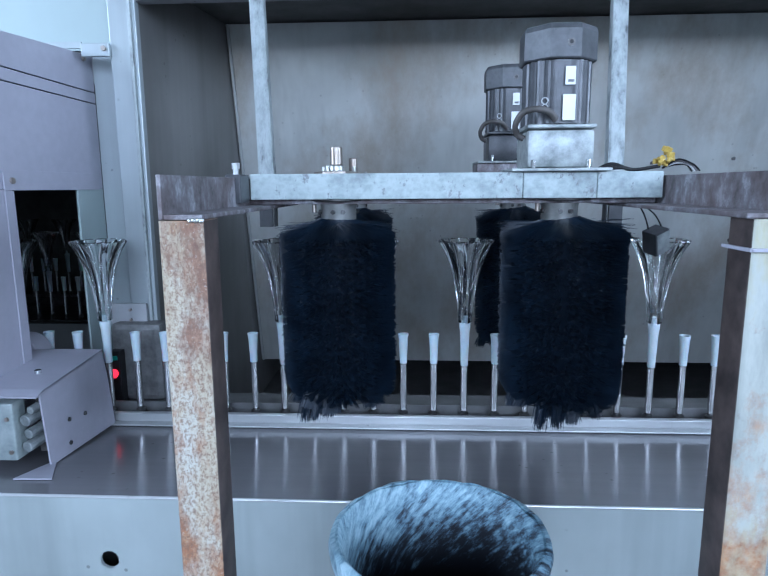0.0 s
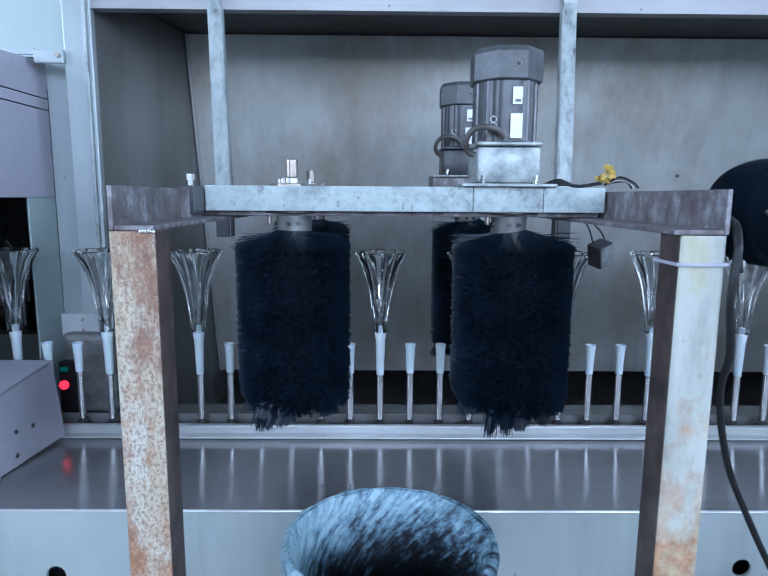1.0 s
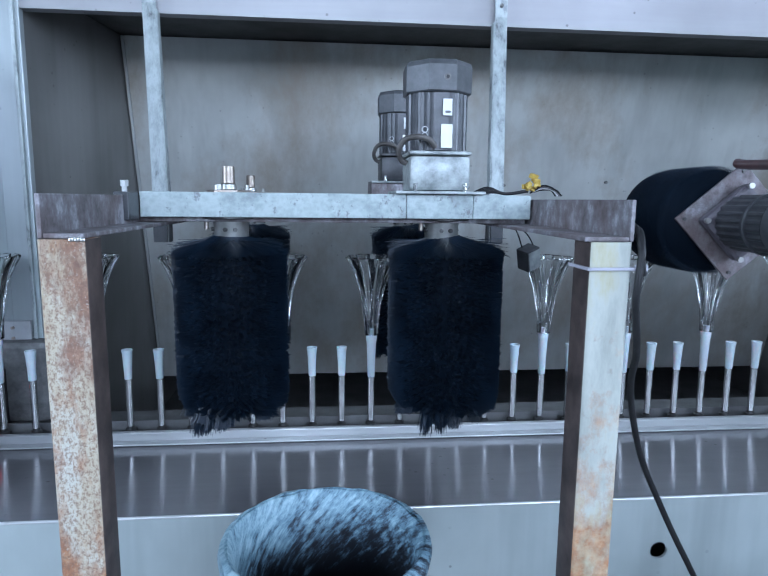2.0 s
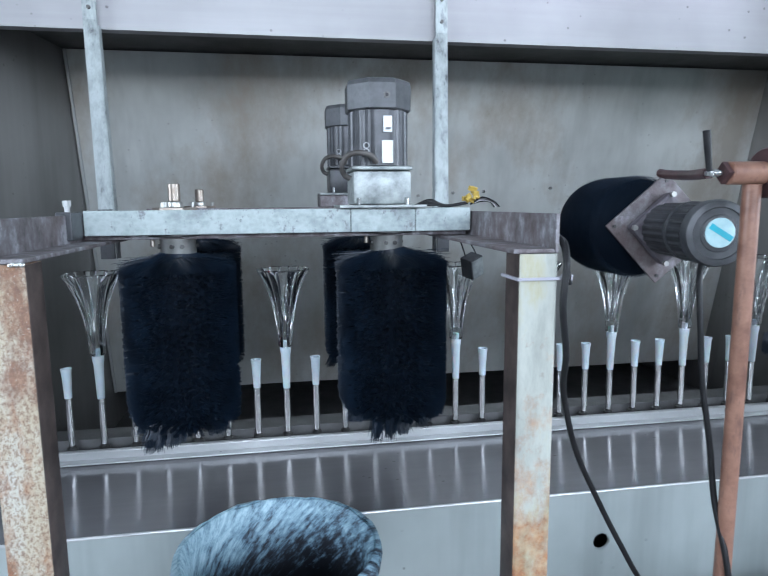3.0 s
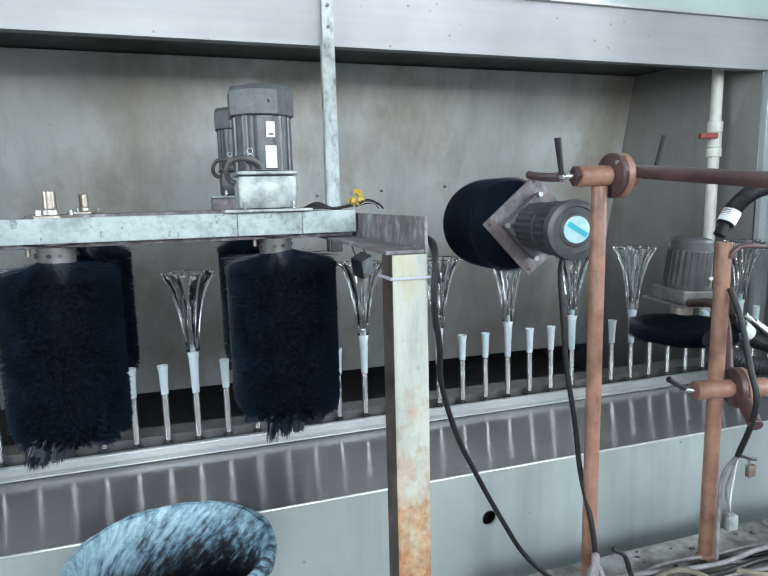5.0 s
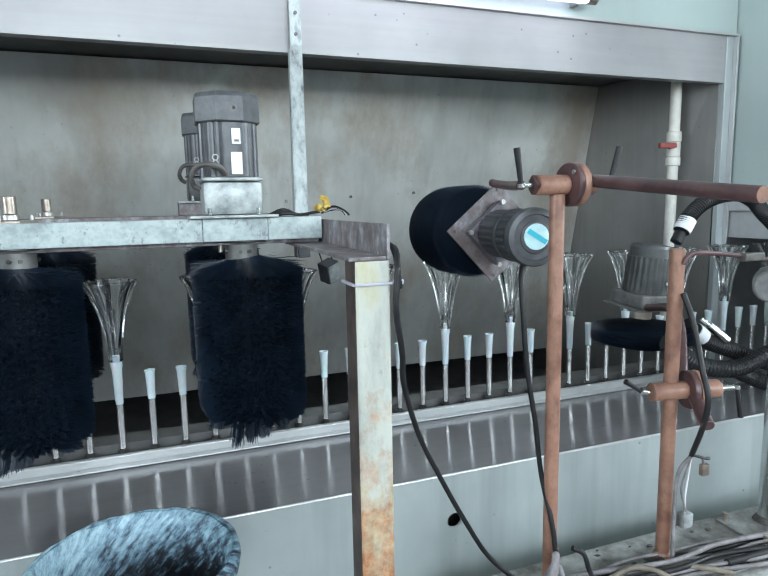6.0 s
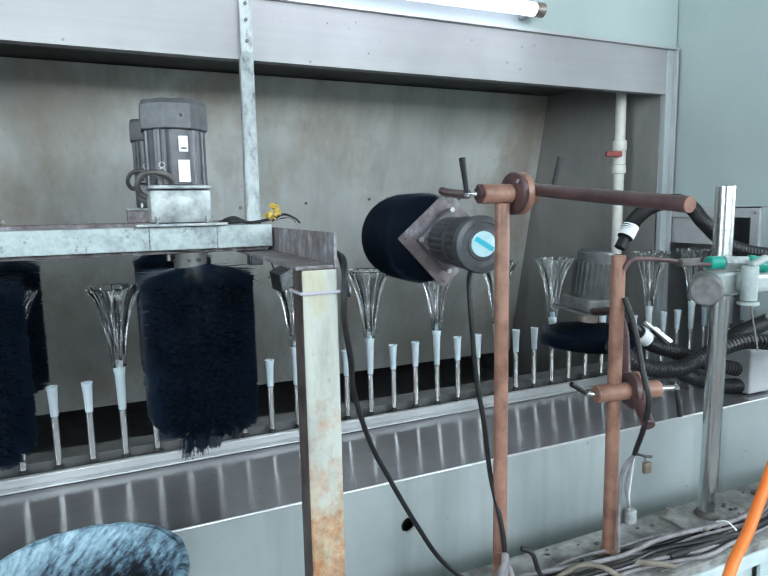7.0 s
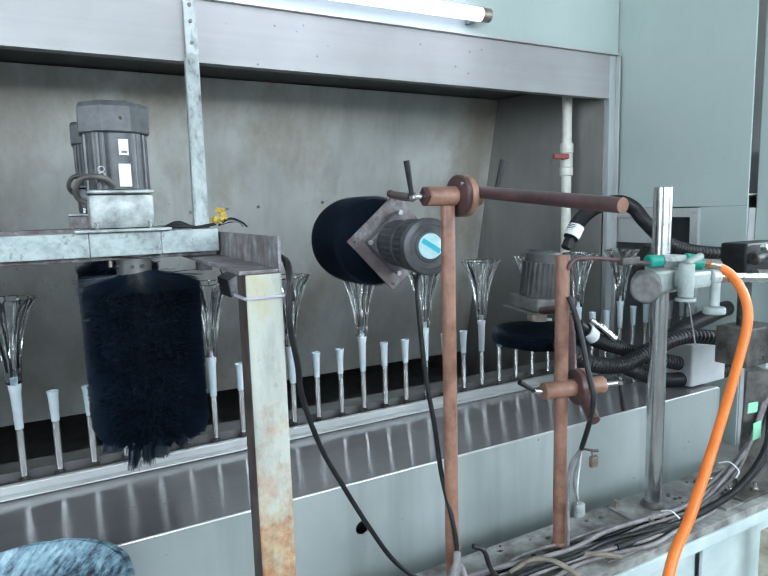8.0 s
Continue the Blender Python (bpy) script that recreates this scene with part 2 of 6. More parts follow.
GRIME = flecked("grimy_dark_steel", (0.035, 0.03, 0.028), (0.15, 0.14, 0.13), 26, 0.55, 0.2, 0.35)
# dark rusty brown with shade put into the colour, for inward post faces
POSTSIDE = flecked("shaded_rusty_post_side", (0.030, 0.022, 0.020), (0.095, 0.070, 0.062), 30, 0.55, 0.1, 0.3)
ORANGE = flecked("orange_hose", (0.72, 0.16, 0.02), (0.85, 0.24, 0.05), 25, 0.4)
GREEN = flecked("green_plastic", (0.01, 0.22, 0.16), (0.03, 0.32, 0.24), 25, 0.35)
TAPEGREEN = flecked("green_tape", (0.25, 0.6, 0.38), (0.33, 0.72, 0.48), 25, 0.5)
WHITETAPE = flecked("white_tape", (0.7, 0.72, 0.74), (0.82, 0.84, 0.85), 25, 0.5)
LABEL = flecked("paper_label", (0.72, 0.73, 0.74), (0.82, 0.83, 0.84), 25, 0.5)
LABELINK = mat("label_ink", (0.12, 0.12, 0.13), 0.6)
PALECYAN = flecked("pale_cyan_paper", (0.42, 0.66, 0.70), (0.62, 0.82, 0.85), 60, 0.45)
CYAN = flecked("cyan_sticker", (0.03, 0.42, 0.55), (0.06, 0.52, 0.64), 25, 0.4)
YELLOW = flecked("yellow_plastic", (0.36, 0.24, 0.03), (0.6, 0.44, 0.1), 130, 0.45)
RED = flecked("red_plastic", (0.16, 0.02, 0.02), (0.3, 0.05, 0.045), 60, 0.45)
PVC = flecked("grey_white_pvc", (0.5, 0.49, 0.45), (0.66, 0.65, 0.6), 30, 0.45)
BENCHPAINT = flecked("dirty_pale_blue_paint", (0.42, 0.5, 0.5), (0.58, 0.66, 0.66), 9, 0.5)
BENCHTOP = flecked("grimy_bench_top", (0.10, 0.09, 0.08), (0.38, 0.39, 0.375), 22, 0.6, 0.0, 0.4)
FLOOR = flecked("concrete", (0.16, 0.16, 0.155), (0.25, 0.245, 0.24), 3, 0.75)
ROOM = flecked("room_wall_paint", (0.30, 0.31, 0.31), (0.38, 0.39, 0.39), 2, 0.8)
BOXGREY = flecked("grey_box_paint", (0.36, 0.37, 0.38), (0.46, 0.47, 0.48), 12, 0.5)

GEARGREY = flecked("scuffed_gear_grey", (0.10, 0.10, 0.10), (0.23, 0.23, 0.225), 40, 0.5, 0.2, 0.3)
HUBSTEEL = flecked("hub_steel", (0.36, 0.36, 0.34), (0.58, 0.58, 0.56), 40, 0.34, 0.8, 0.1)
YELLOWED = flecked("yellowed_pale_paint", (0.26, 0.22, 0.15), (0.50, 0.48, 0.40), 30, 0.6, 0.0, 0.3)
DISCMOTOR = flecked("faded_motor_paint", (0.06, 0.064, 0.064), (0.11, 0.115, 0.115), 30, 0.45, 0.2)

BIN = mat("paint_crusted_black_plastic", (0.02, 0.02, 0.025), 0.5)
bin_at = node(BIN, "ShaderNodeTexCoord")
bin_xyz = node(BIN, "ShaderNodeSeparateXYZ")
link(BIN, bin_at.outputs["Object"], bin_xyz.inputs["Vector"])


def bin_math(op, a, b):
    n = node(BIN, "ShaderNodeMath")
    n.operation = op
    for sock, value in ((n.inputs[0], a), (n.inputs[1], b)):
        if hasattr(value, "node"):
            link(BIN, value, sock)
        else:
            sock.default_value = value
    return n.outputs[0]


# brushed-on paint: strokes that climb round the wall
bin_arc = bin_math("MULTIPLY", bin_math("ARCTAN2", bin_xyz.outputs["Y"], bin_xyz.outputs["X"]), 0.11)
bin_across = bin_math("MULTIPLY", bin_math("ADD", bin_arc, bin_xyz.outputs["Z"]), 85.0)
bin_along = bin_math("MULTIPLY", bin_math("SUBTRACT", bin_xyz.outputs["Z"], bin_arc), 20.0)
bin_vec = node(BIN, "ShaderNodeCombineXYZ")
link(BIN, bin_across, bin_vec.inputs["X"])
link(BIN, bin_along, bin_vec.inputs["Y"])
bin_noise = node(BIN, "ShaderNodeTexNoise", Scale=1.0, Detail=8.0, Roughness=0.72)
link(BIN, bin_vec.outputs["Vector"], bin_noise.inputs["Vector"])
bin_cloud = noise_tex(BIN, 48, 8, 0.78)
streak = bin_math("ADD", bin_math("MULTIPLY", bin_noise.outputs["Fac"], 0.68), bin_math("MULTIPLY", bin_cloud, 0.32))
# shade put into the paint colour: darker with depth and towards +x
fade = node(BIN, "ShaderNodeTexCoord")
fsep = node(BIN, "ShaderNodeSeparateXYZ")
link(BIN, fade.outputs["Object"], fsep.inputs["Vector"])
depth_shade = node(BIN, "ShaderNodeMapRange")
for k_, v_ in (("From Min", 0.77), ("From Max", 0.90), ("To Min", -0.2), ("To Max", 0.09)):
    depth_shade.inputs[k_].default_value = v_
link(BIN, fsep.outputs["Z"], depth_shade.inputs["Value"])
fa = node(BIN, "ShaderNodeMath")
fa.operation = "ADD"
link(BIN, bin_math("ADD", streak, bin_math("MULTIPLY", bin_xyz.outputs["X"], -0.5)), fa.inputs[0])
link(BIN, depth_shade.outputs["Result"], fa.inputs[1])
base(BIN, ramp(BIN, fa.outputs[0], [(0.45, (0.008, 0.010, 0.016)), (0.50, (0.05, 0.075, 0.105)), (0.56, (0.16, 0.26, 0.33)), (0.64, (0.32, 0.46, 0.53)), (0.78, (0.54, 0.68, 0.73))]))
bump(BIN, streak, 0.5, 0.004)

GLASS = mat("clear_glass", (0.98, 0.99, 0.99), 0.07)
gb = GLASS.node_tree.nodes["Principled BSDF"]
gb.inputs["Transmission Weight"].default_value = 1.0
gb.inputs["IOR"].default_value = 1.42

TUBE = mat("lit_tube", (1, 1, 1), 0.4)
tb = TUBE.node_tree.nodes["Principled BSDF"]
tb.inputs["Emission Color"].default_value = (0.93, 0.83, 1.0, 1)
tb.inputs["Emission Strength"].default_value = 2.7
REDLED = mat("red_led", (0.6, 0.02, 0.03), 0.4)
rb = REDLED.node_tree.nodes["Principled BSDF"]
rb.inputs["Emission Color"].default_value = (1, 0.02, 0.04, 1)
rb.inputs["Emission Strength"].default_value = 2.0


# ---- mesh helpers ----
def box(bm, x0, x1, y0, y1, z0, z1, bevel=0.0, m=None):
    r = bmesh.ops.create_cube(bm, size=1)
    vs = r["verts"]
    for v in vs:
        v.co = Vector((x0 + (v.co.x + 0.5) * (x1 - x0), y0 + (v.co.y + 0.5) * (y1 - y0), z0 + (v.co.z + 0.5) * (z1 - z0)))
    if bevel:
        es = list({e for v in vs for e in v.link_edges})
        out = bmesh.ops.bevel(bm, geom=es, offset=bevel, segments=2, affect="EDGES", profile=0.6)
        vs = list({v for f in out["faces"] for v in f.verts} | {v for v in vs if v.is_valid})
    if m is not None:
        bmesh.ops.transform(bm, matrix=m, verts=[v for v in vs if v.is_valid])
    return vs


def rings(bm, loops, close_ends=True, wrap=True):
    """Joins loops of points into a skin."""
    made = [[bm.verts.new(p) for p in loop] for loop in loops]
    for a, b in zip(made, made[1:]):
        n = len(a)
        for i in range(n if wrap else n - 1):
            bm.faces.new((a[i], a[(i + 1) % n], b[(i + 1) % n], b[i]))
    if close_ends:
        bm.faces.new(list(reversed(made[0])))
        bm.faces.new(made[-1])
    return made


def lathe(bm, profile, seg=24, centre=(0, 0, 0), flute=0.0, folds=12, close_ends=True, m=None):
    loops = []
    for p in profile:
        r, z = p[0], p[1]
        fl = p[2] if len(p) > 2 else flute
        loop = []
        for i in range(seg):
            a = 2 * math.pi * i / seg
            rr = r * (1 + fl * (abs(math.cos(folds * a / 2)) - 0.6))
            q = Vector((centre[0] + rr * math.cos(a), centre[1] + rr * math.sin(a), centre[2] + z))
            loop.append(m @ q if m is not None else q)
        loops.append(loop)
    rings(bm, loops, close_ends)


def rod(bm, a, b, r, seg=16, r2=None, cham=0.0):
    a, b = Vector(a), Vector(b)
    m = Matrix.Translation(a) @ (b - a).to_track_quat("Z", "Y").to_matrix().to_4x4()
    n = (b - a).length
    r2 = r if r2 is None else r2
    prof = [(r - cham, 0), (r, cham), (r2, n - cham), (r2 - cham, n)] if cham else [(r, 0), (r2, n)]
    lathe(bm, prof, seg, m=m)


def smooth_line(points, n=8):
    """A line through the points (Catmull-Rom)."""
    ps = [Vector(p) for p in points]
    ps = [2 * ps[0] - ps[1], *ps, 2 * ps[-1] - ps[-2]]
    out = []
    for i in range(1, len(ps) - 2):
        for k in range(n):
            t = k / n
            a, b, c, d = ps[i - 1], ps[i], ps[i + 1], ps[i + 2]
            out.append(0.5 * ((2 * b) + (c - a) * t + (2 * a - 5 * b + 4 * c - d) * t * t + (3 * b - a - 3 * c + d) * t**3))
    out.append(ps[-2])
    return out


def hose(bm, points, r, seg=10, n=8, rib=0.0, every=2):
    line = smooth_line(points, n)
    loops = []
    up = Vector((0.13, 0.31, 0.94))
    for i, p in enumerate(line):
        d = (line[min(i + 1, len(line) - 1)] - line[max(i - 1, 0)]).normalized()
        u = (up - d * up.dot(d)).normalized()
        w = d.cross(u)
        up = u
        rr = r * (1 + (rib if i % every else -rib))
        loops.append([p + rr * (math.cos(a) * u + math.sin(a) * w) for a in (2 * math.pi * k / seg for k in range(seg))])
    rings(bm, loops)


def part(name, bm, material, parent=None, label="", smooth=False, angle=40):
    me = bpy.data.meshes.new(name)
    bmesh.ops.recalc_face_normals(bm, faces=bm.faces)
    bm.to_mesh(me)
    bm.free()
    me.materials.append(material)
    if smooth:
        me.polygons.foreach_set("use_smooth", [True] * len(me.polygons))
        me.set_sharp_from_angle(angle=radians(angle))
    ob = new(name, me)
    if parent is not None:
        ob.parent = parent
    if label:
        ob["label"] = label
    return ob


def thing(name, place, label, category, group="", kind=""):
    e = new(name)
    e.empty_display_size = 0.02
    e.location = place
    return tagged(e, label, category, group, kind)


def one_box(name, dims, material, parent=None, label="", bevel=0.0015, m=None):
    bm = bmesh.new()
    box(bm, *dims, bevel, m)
    return part(name, bm, material, parent, label)


def one_rod(name, a, b, r, material, parent=None, label="", seg=20, cham=0.0, r2=None):
    bm = bmesh.new()
    rod(bm, a, b, r, seg, r2, cham)
    return part(name, bm, material, parent, label, True)


def one_hose(name, points, r, material, parent=None, label="", seg=10, n=8, rib=0.0, every=2):
    bm = bmesh.new()
    hose(bm, points, r, seg, n, rib, every)
    return part(name, bm, material, parent, label, rib == 0, 60)


def structure(ob, label, category):
    return tagged(ob, label, category, kind="structure")


# ---- the room: unseen shell with assumed window openings ----
def build_room():
    structure(one_box("floor", (-3.0, 4.3, -3.1, 3.0, -0.1, 0.0), FLOOR, bevel=0), "grey worn concrete workshop floor", "floor")
    structure(one_box("ceiling", (-3.0, 4.3, -3.1, 3.0, 3.2, 3.3), ROOM, bevel=0), "plain pale workshop ceiling", "ceiling")
    bm = bmesh.new()
    for d in ((-3.1, -1.45, 0, 3.2), (0.25, 3.0, 0, 3.2), (-1.45, 0.25, 0, 1.3), (-1.45, 0.25, 2.7, 3.2)):
        box(bm, -3.1, -3.0, d[0], d[1], d[2], d[3])
    structure(part("wall_west", bm, ROOM), "unseen pale workshop wall with an opening added for the side lamp", "wall")
    structure(one_box("wall_north", (-3.0, 4.3, 2.9, 3.0, 0.0, 3.2), ROOM, bevel=0), "plain pale painted workshop wall", "wall")
    bm = bmesh.new()
    for d in ((-3.0, -1.05, 0, 3.2), (3.25, 4.3, 0, 3.2), (-1.05, 3.25, 0, 1.45), (-1.05, 3.25, 2.85, 3.2)):
        box(bm, d[0], d[1], -3.1, -3.0, d[2], d[3])
    structure(part("wall_south", bm, ROOM), "unseen pale workshop wall with an assumed wide window opening", "wall")
    bm = bmesh.new()
    for d in ((-3.0, -1.45, 0, 3.2), (0.25, 2.9, 0, 3.2), (-1.45, 0.25, 0, 1.3), (-1.45, 0.25, 2.7, 3.2)):
        box(bm, 4.2, 4.3, d[0], d[1], d[2], d[3])
    structure(part("wall_east", bm, ROOM), "unseen pale workshop wall with an opening added for the side lamp", "wall")


# plan of the booth
XL, XR = -0.254, 1.63            # side plates
Y_LINE = 0.861                   # the row of spindles
PITCH, SPEED, PHASE = 0.0535, 0.0906, 0.134


# ---- the spray booth ----
def build_booth():
    booth = thing("spray_booth", (0.7, 1.0, 0), "stainless steel spray booth with a tilted back plate and deep hood", "spray booth")
    o = Vector((0.7, 1.0, 0))

    def local(bm):
        bmesh.ops.translate(bm, vec=-o, verts=bm.verts)
        return bm

    # back plate, its foot further back than its head
    bm = bmesh.new()
    x0, x1 = XL, XR
    rings(bm, [[(x0, 1.355, 1.674), (x1, 1.355, 1.674), (x1, 1.36, 1.674), (x0, 1.36, 1.674)],
               [(x0, 1.556, 0.772), (x1, 1.556, 0.772), (x1, 1.561, 0.772), (x0, 1.561, 0.772)]])
    part("back_plate", local(bm), BACKPLATE, booth, "tilted stainless back plate spotted with dirt")
    bm = bmesh.new()
    rings(bm, [[(x0 + 0.004, 1.347, 1.672), (x0 + 0.009, 1.347, 1.672), (x0 + 0.009, 1.353, 1.674), (x0 + 0.004, 1.353, 1.674)],
               [(x0 + 0.004, 1.547, 0.772), (x0 + 0.009, 1.547, 0.772), (x0 + 0.009, 1.553, 0.772), (x0 + 0.004, 1.553, 0.772)]])
    part("edge_strip", local(bm), LIP, booth)
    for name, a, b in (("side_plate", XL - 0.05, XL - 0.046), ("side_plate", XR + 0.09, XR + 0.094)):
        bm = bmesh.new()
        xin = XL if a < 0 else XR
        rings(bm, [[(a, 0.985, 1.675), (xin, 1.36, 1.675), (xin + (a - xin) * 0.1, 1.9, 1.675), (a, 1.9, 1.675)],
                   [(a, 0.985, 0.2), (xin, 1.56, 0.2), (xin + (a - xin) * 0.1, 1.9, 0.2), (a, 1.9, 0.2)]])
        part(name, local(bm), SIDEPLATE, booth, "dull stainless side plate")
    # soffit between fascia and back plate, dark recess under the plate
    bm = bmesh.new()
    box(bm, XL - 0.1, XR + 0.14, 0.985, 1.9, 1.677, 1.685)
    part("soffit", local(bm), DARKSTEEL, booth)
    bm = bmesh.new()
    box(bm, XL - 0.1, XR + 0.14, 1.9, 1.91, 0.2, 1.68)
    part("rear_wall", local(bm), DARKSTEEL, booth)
    # fascia of folded sheet with a return under it, and the pale hood above
    bm = bmesh.new()
    fold = [(0.970, 1.738), (0.970, 1.618), (0.994, 1.618), (0.994, 1.677), (0.990, 1.677), (0.990, 1.622), (0.974, 1.622), (0.974, 1.738)]
    rings(bm, [[(x, y, z) for y, z in fold] for x in (XL - 0.046, XR + 0.092)])
    part("fascia", local(bm), FASCIA, booth, "brushed stainless fascia with a folded lower edge")
    bm = bmesh.new()
    box(bm, XL - 0.046, XR + 0.13, 0.960, 0.9695, 1.737, 1.744, 0.001)
    part("trim_strip", local(bm), LIP, booth)
    bm = bmesh.new()
    box(bm, XL - 0.10, XR + 0.128, 0.972, 1.0, 1.7445, 2.5)
    part("hood_panel", local(bm), WALLPANEL, booth, "pale green hood panel above the fascia")
    # corner columns
    for xa, xb in ((-0.352, -0.300), (1.7225, 1.757)):
        bm = bmesh.new()
        box(bm, xa, xb, 0.968, 0.984, 0.2, 1.738 if xa > 0 else 2.3, 0.002)
        part("corner_column", local(bm), COLUMN, booth, "folded steel corner column")
    bm = bmesh.new()
    box(bm, -0.312, -0.306, 0.960, 0.9675, 0.87, 1.9, 0.001)
    part("column_seam", local(bm), STRAP, booth)
    bm = bmesh.new()
    box(bm, 1.745, 1.7505, 0.955, 0.9675, 0.75, 1.736, 0.001)
    part("column_seam", local(bm), LIP, booth)
    bm = bmesh.new()
    box(bm, -0.386, -0.314, 0.953, 0.9595, 0.93, 1.062, 0.001)
    cover = part("cover_plate", local(bm), BOXGREY, booth, "small grey cover plate with two screws")
    for z in (1.03, 1.05):
        bm = bmesh.new()
        rod(bm, (-0.345, 0.953, z), (-0.345, 0.949, z), 0.003, 8)
        part("screw", local(bm), OLDCHROME, cover)
    # bolts on the back plate
    rnd = random.Random(5)
    for x in (0.62, 0.72, 0.81, 1.01, 1.2, 1.33):
        z = 1.30 + rnd.uniform(-0.01, 0.05)
        y = 1.355 + (1.674 - z) * 0.2228
        bm = bmesh.new()
        rod(bm, (x, y - 0.0005, z), (x, y - 0.005, z), 0.0045, 8)
        part("bolt", local(bm), FOOT, booth)


def build_tank():
    tank = thing("wash_tank", (0.65, 0.7, 0), "long steel tank with a polished sloping top along the line", "tank")
    o = Vector((0.65, 0.7, 0))

    def put(name, bm, material, label="", smooth=False):
        bmesh.ops.translate(bm, vec=-o, verts=bm.verts)
        return part(name, bm, material, tank, label, smooth)

    x0, x1 = -1.5, 1.625
    holes = ((-0.196, 0.797), (0.699, 0.808))
    # front skin with two round holes
    me_box = bmesh.new()
    ys = (0.546, 0.550)
    xs = [x0] + [v for hx, _ in holes for v in (hx - 0.03, hx + 0.03)] + [x1]
    zlo, zhi = 0.15, 0.886
    zs = [zlo] + sorted(v for _, hz in holes for v in (hz - 0.03, hz + 0.03)) + [zhi]
    for y in ys:
        for i in range(len(xs) - 1):
            hole = holes[i // 2] if i % 2 else None
            cuts = [zlo, hole[1] - 0.03, hole[1] + 0.03, zhi] if hole else [zlo, zhi]
            for k in range(len(cuts) - 1):
                if hole and k == 1:
                    continue
                # side points at every cut, so that the skin is one piece
                left = sorted({cuts[k], cuts[k + 1], *(z for z in zs if cuts[k] < z < cuts[k + 1])})
                loop = [(xs[i], y, z) for z in left] + [(xs[i + 1], y, z) for z in reversed(left)]
                me_box.faces.new([me_box.verts.new(q) for q in loop])
            if hole:
                hx, hz = hole
                inner = [(hx + 0.0125 * math.cos(2 * math.pi * k / 24), y, hz + 0.0125 * math.sin(2 * math.pi * k / 24)) for k in range(24)]
                outer = []
                for k in range(24):
                    a = 2 * math.pi * k / 24
                    f = 0.03 / max(abs(math.cos(a)), abs(math.sin(a)))
                    outer.append((hx + f * math.cos(a), y, hz + f * math.sin(a)))
                for k in range(24):
                    me_box.faces.new([me_box.verts.new(q) for q in (inner[k], inner[(k + 1) % 24], outer[(k + 1) % 24], outer[k])])
    bmesh.ops.remove_doubles(me_box, verts=me_box.verts, dist=1e-5)
    edge = [e for e in me_box.edges if e.is_boundary and all(abs(v.co.x - x0) < 1e-6 or abs(v.co.x - x1) < 1e-6 or v.co.z > zhi - 1e-6 or v.co.z < zlo + 1e-6 for v in e.verts)]
    bmesh.ops.bridge_loops(me_box, edges=edge)
    put("front_panel", me_box, TANK, "pale steel front with drip marks and a round hole")
    bm = bmesh.new()
    box(bm, x0, x1, 0.60, 0.604, 0.15, 0.85)
    put("inner_wall", bm, DARKSTEEL)
    # top: a fold in front, then the polished plate falling slightly to the back
    bm = bmesh.new()
    rings(bm, [[(x0, 0.548, 0.888), (x1, 0.548, 0.888), (x1, 0.548, 0.884), (x0, 0.548, 0.884)],
               [(x0, 0.806, 0.866), (x1, 0.806, 0.866), (x1, 0.806, 0.862), (x0, 0.806, 0.862)],
               [(x0, 0.841, 0.867), (x1, 0.841, 0.867), (x1, 0.841, 0.862), (x0, 0.841, 0.862)]])
    put("worktop", bm, WORKTOP, "polished stainless top that mirrors the spindles")
    bm = bmesh.new()
    rod(bm, (x0, 0.5475, 0.8862), (x1, 0.5475, 0.8862), 0.0022, 8)
    put("front_edge", bm, LIP, "", True)
    bm = bmesh.new()
    box(bm, x0, x1, 0.838, 0.8415, 0.8675, 0.884, 0.0012)
    box(bm, x0, x1, 0.842, 0.850, 0.879, 0.884, 0.0008)
    put("rail_lip", bm, LIP, "bright upright rail lip")
    bm = bmesh.new()
    box(bm, x0, x1, 0.820, 0.8375, 0.8675, 0.8705, 0.001)
    put("rail_foot", bm, LIP)
    bm = bmesh.new()
    box(bm, x0, x1, 0.842, 0.915, 0.845, 0.866)
    put("chain_trough", bm, DARKSTEEL)
    bm = bmesh.new()
    box(bm, x0, x1, 0.882, 0.886, 0.8665, 0.890, 0.0006)
    put("back_rail", bm, LEDGE)
    bm = bmesh.new()
    box(bm, x0, x1, 0.905, 0.985, 0.84, 0.872, 0.001)
    put("back_ledge", bm, LEDGE, "flat dull steel ledge behind the chain")
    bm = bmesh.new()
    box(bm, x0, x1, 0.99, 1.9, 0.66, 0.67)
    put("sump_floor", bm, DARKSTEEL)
    bm = bmesh.new()
    box(bm, x1 + 0.0005, x1 + 0.005, 0.546, 0.985, 0.15, 0.884)
    put("end_panel", bm, TANK)


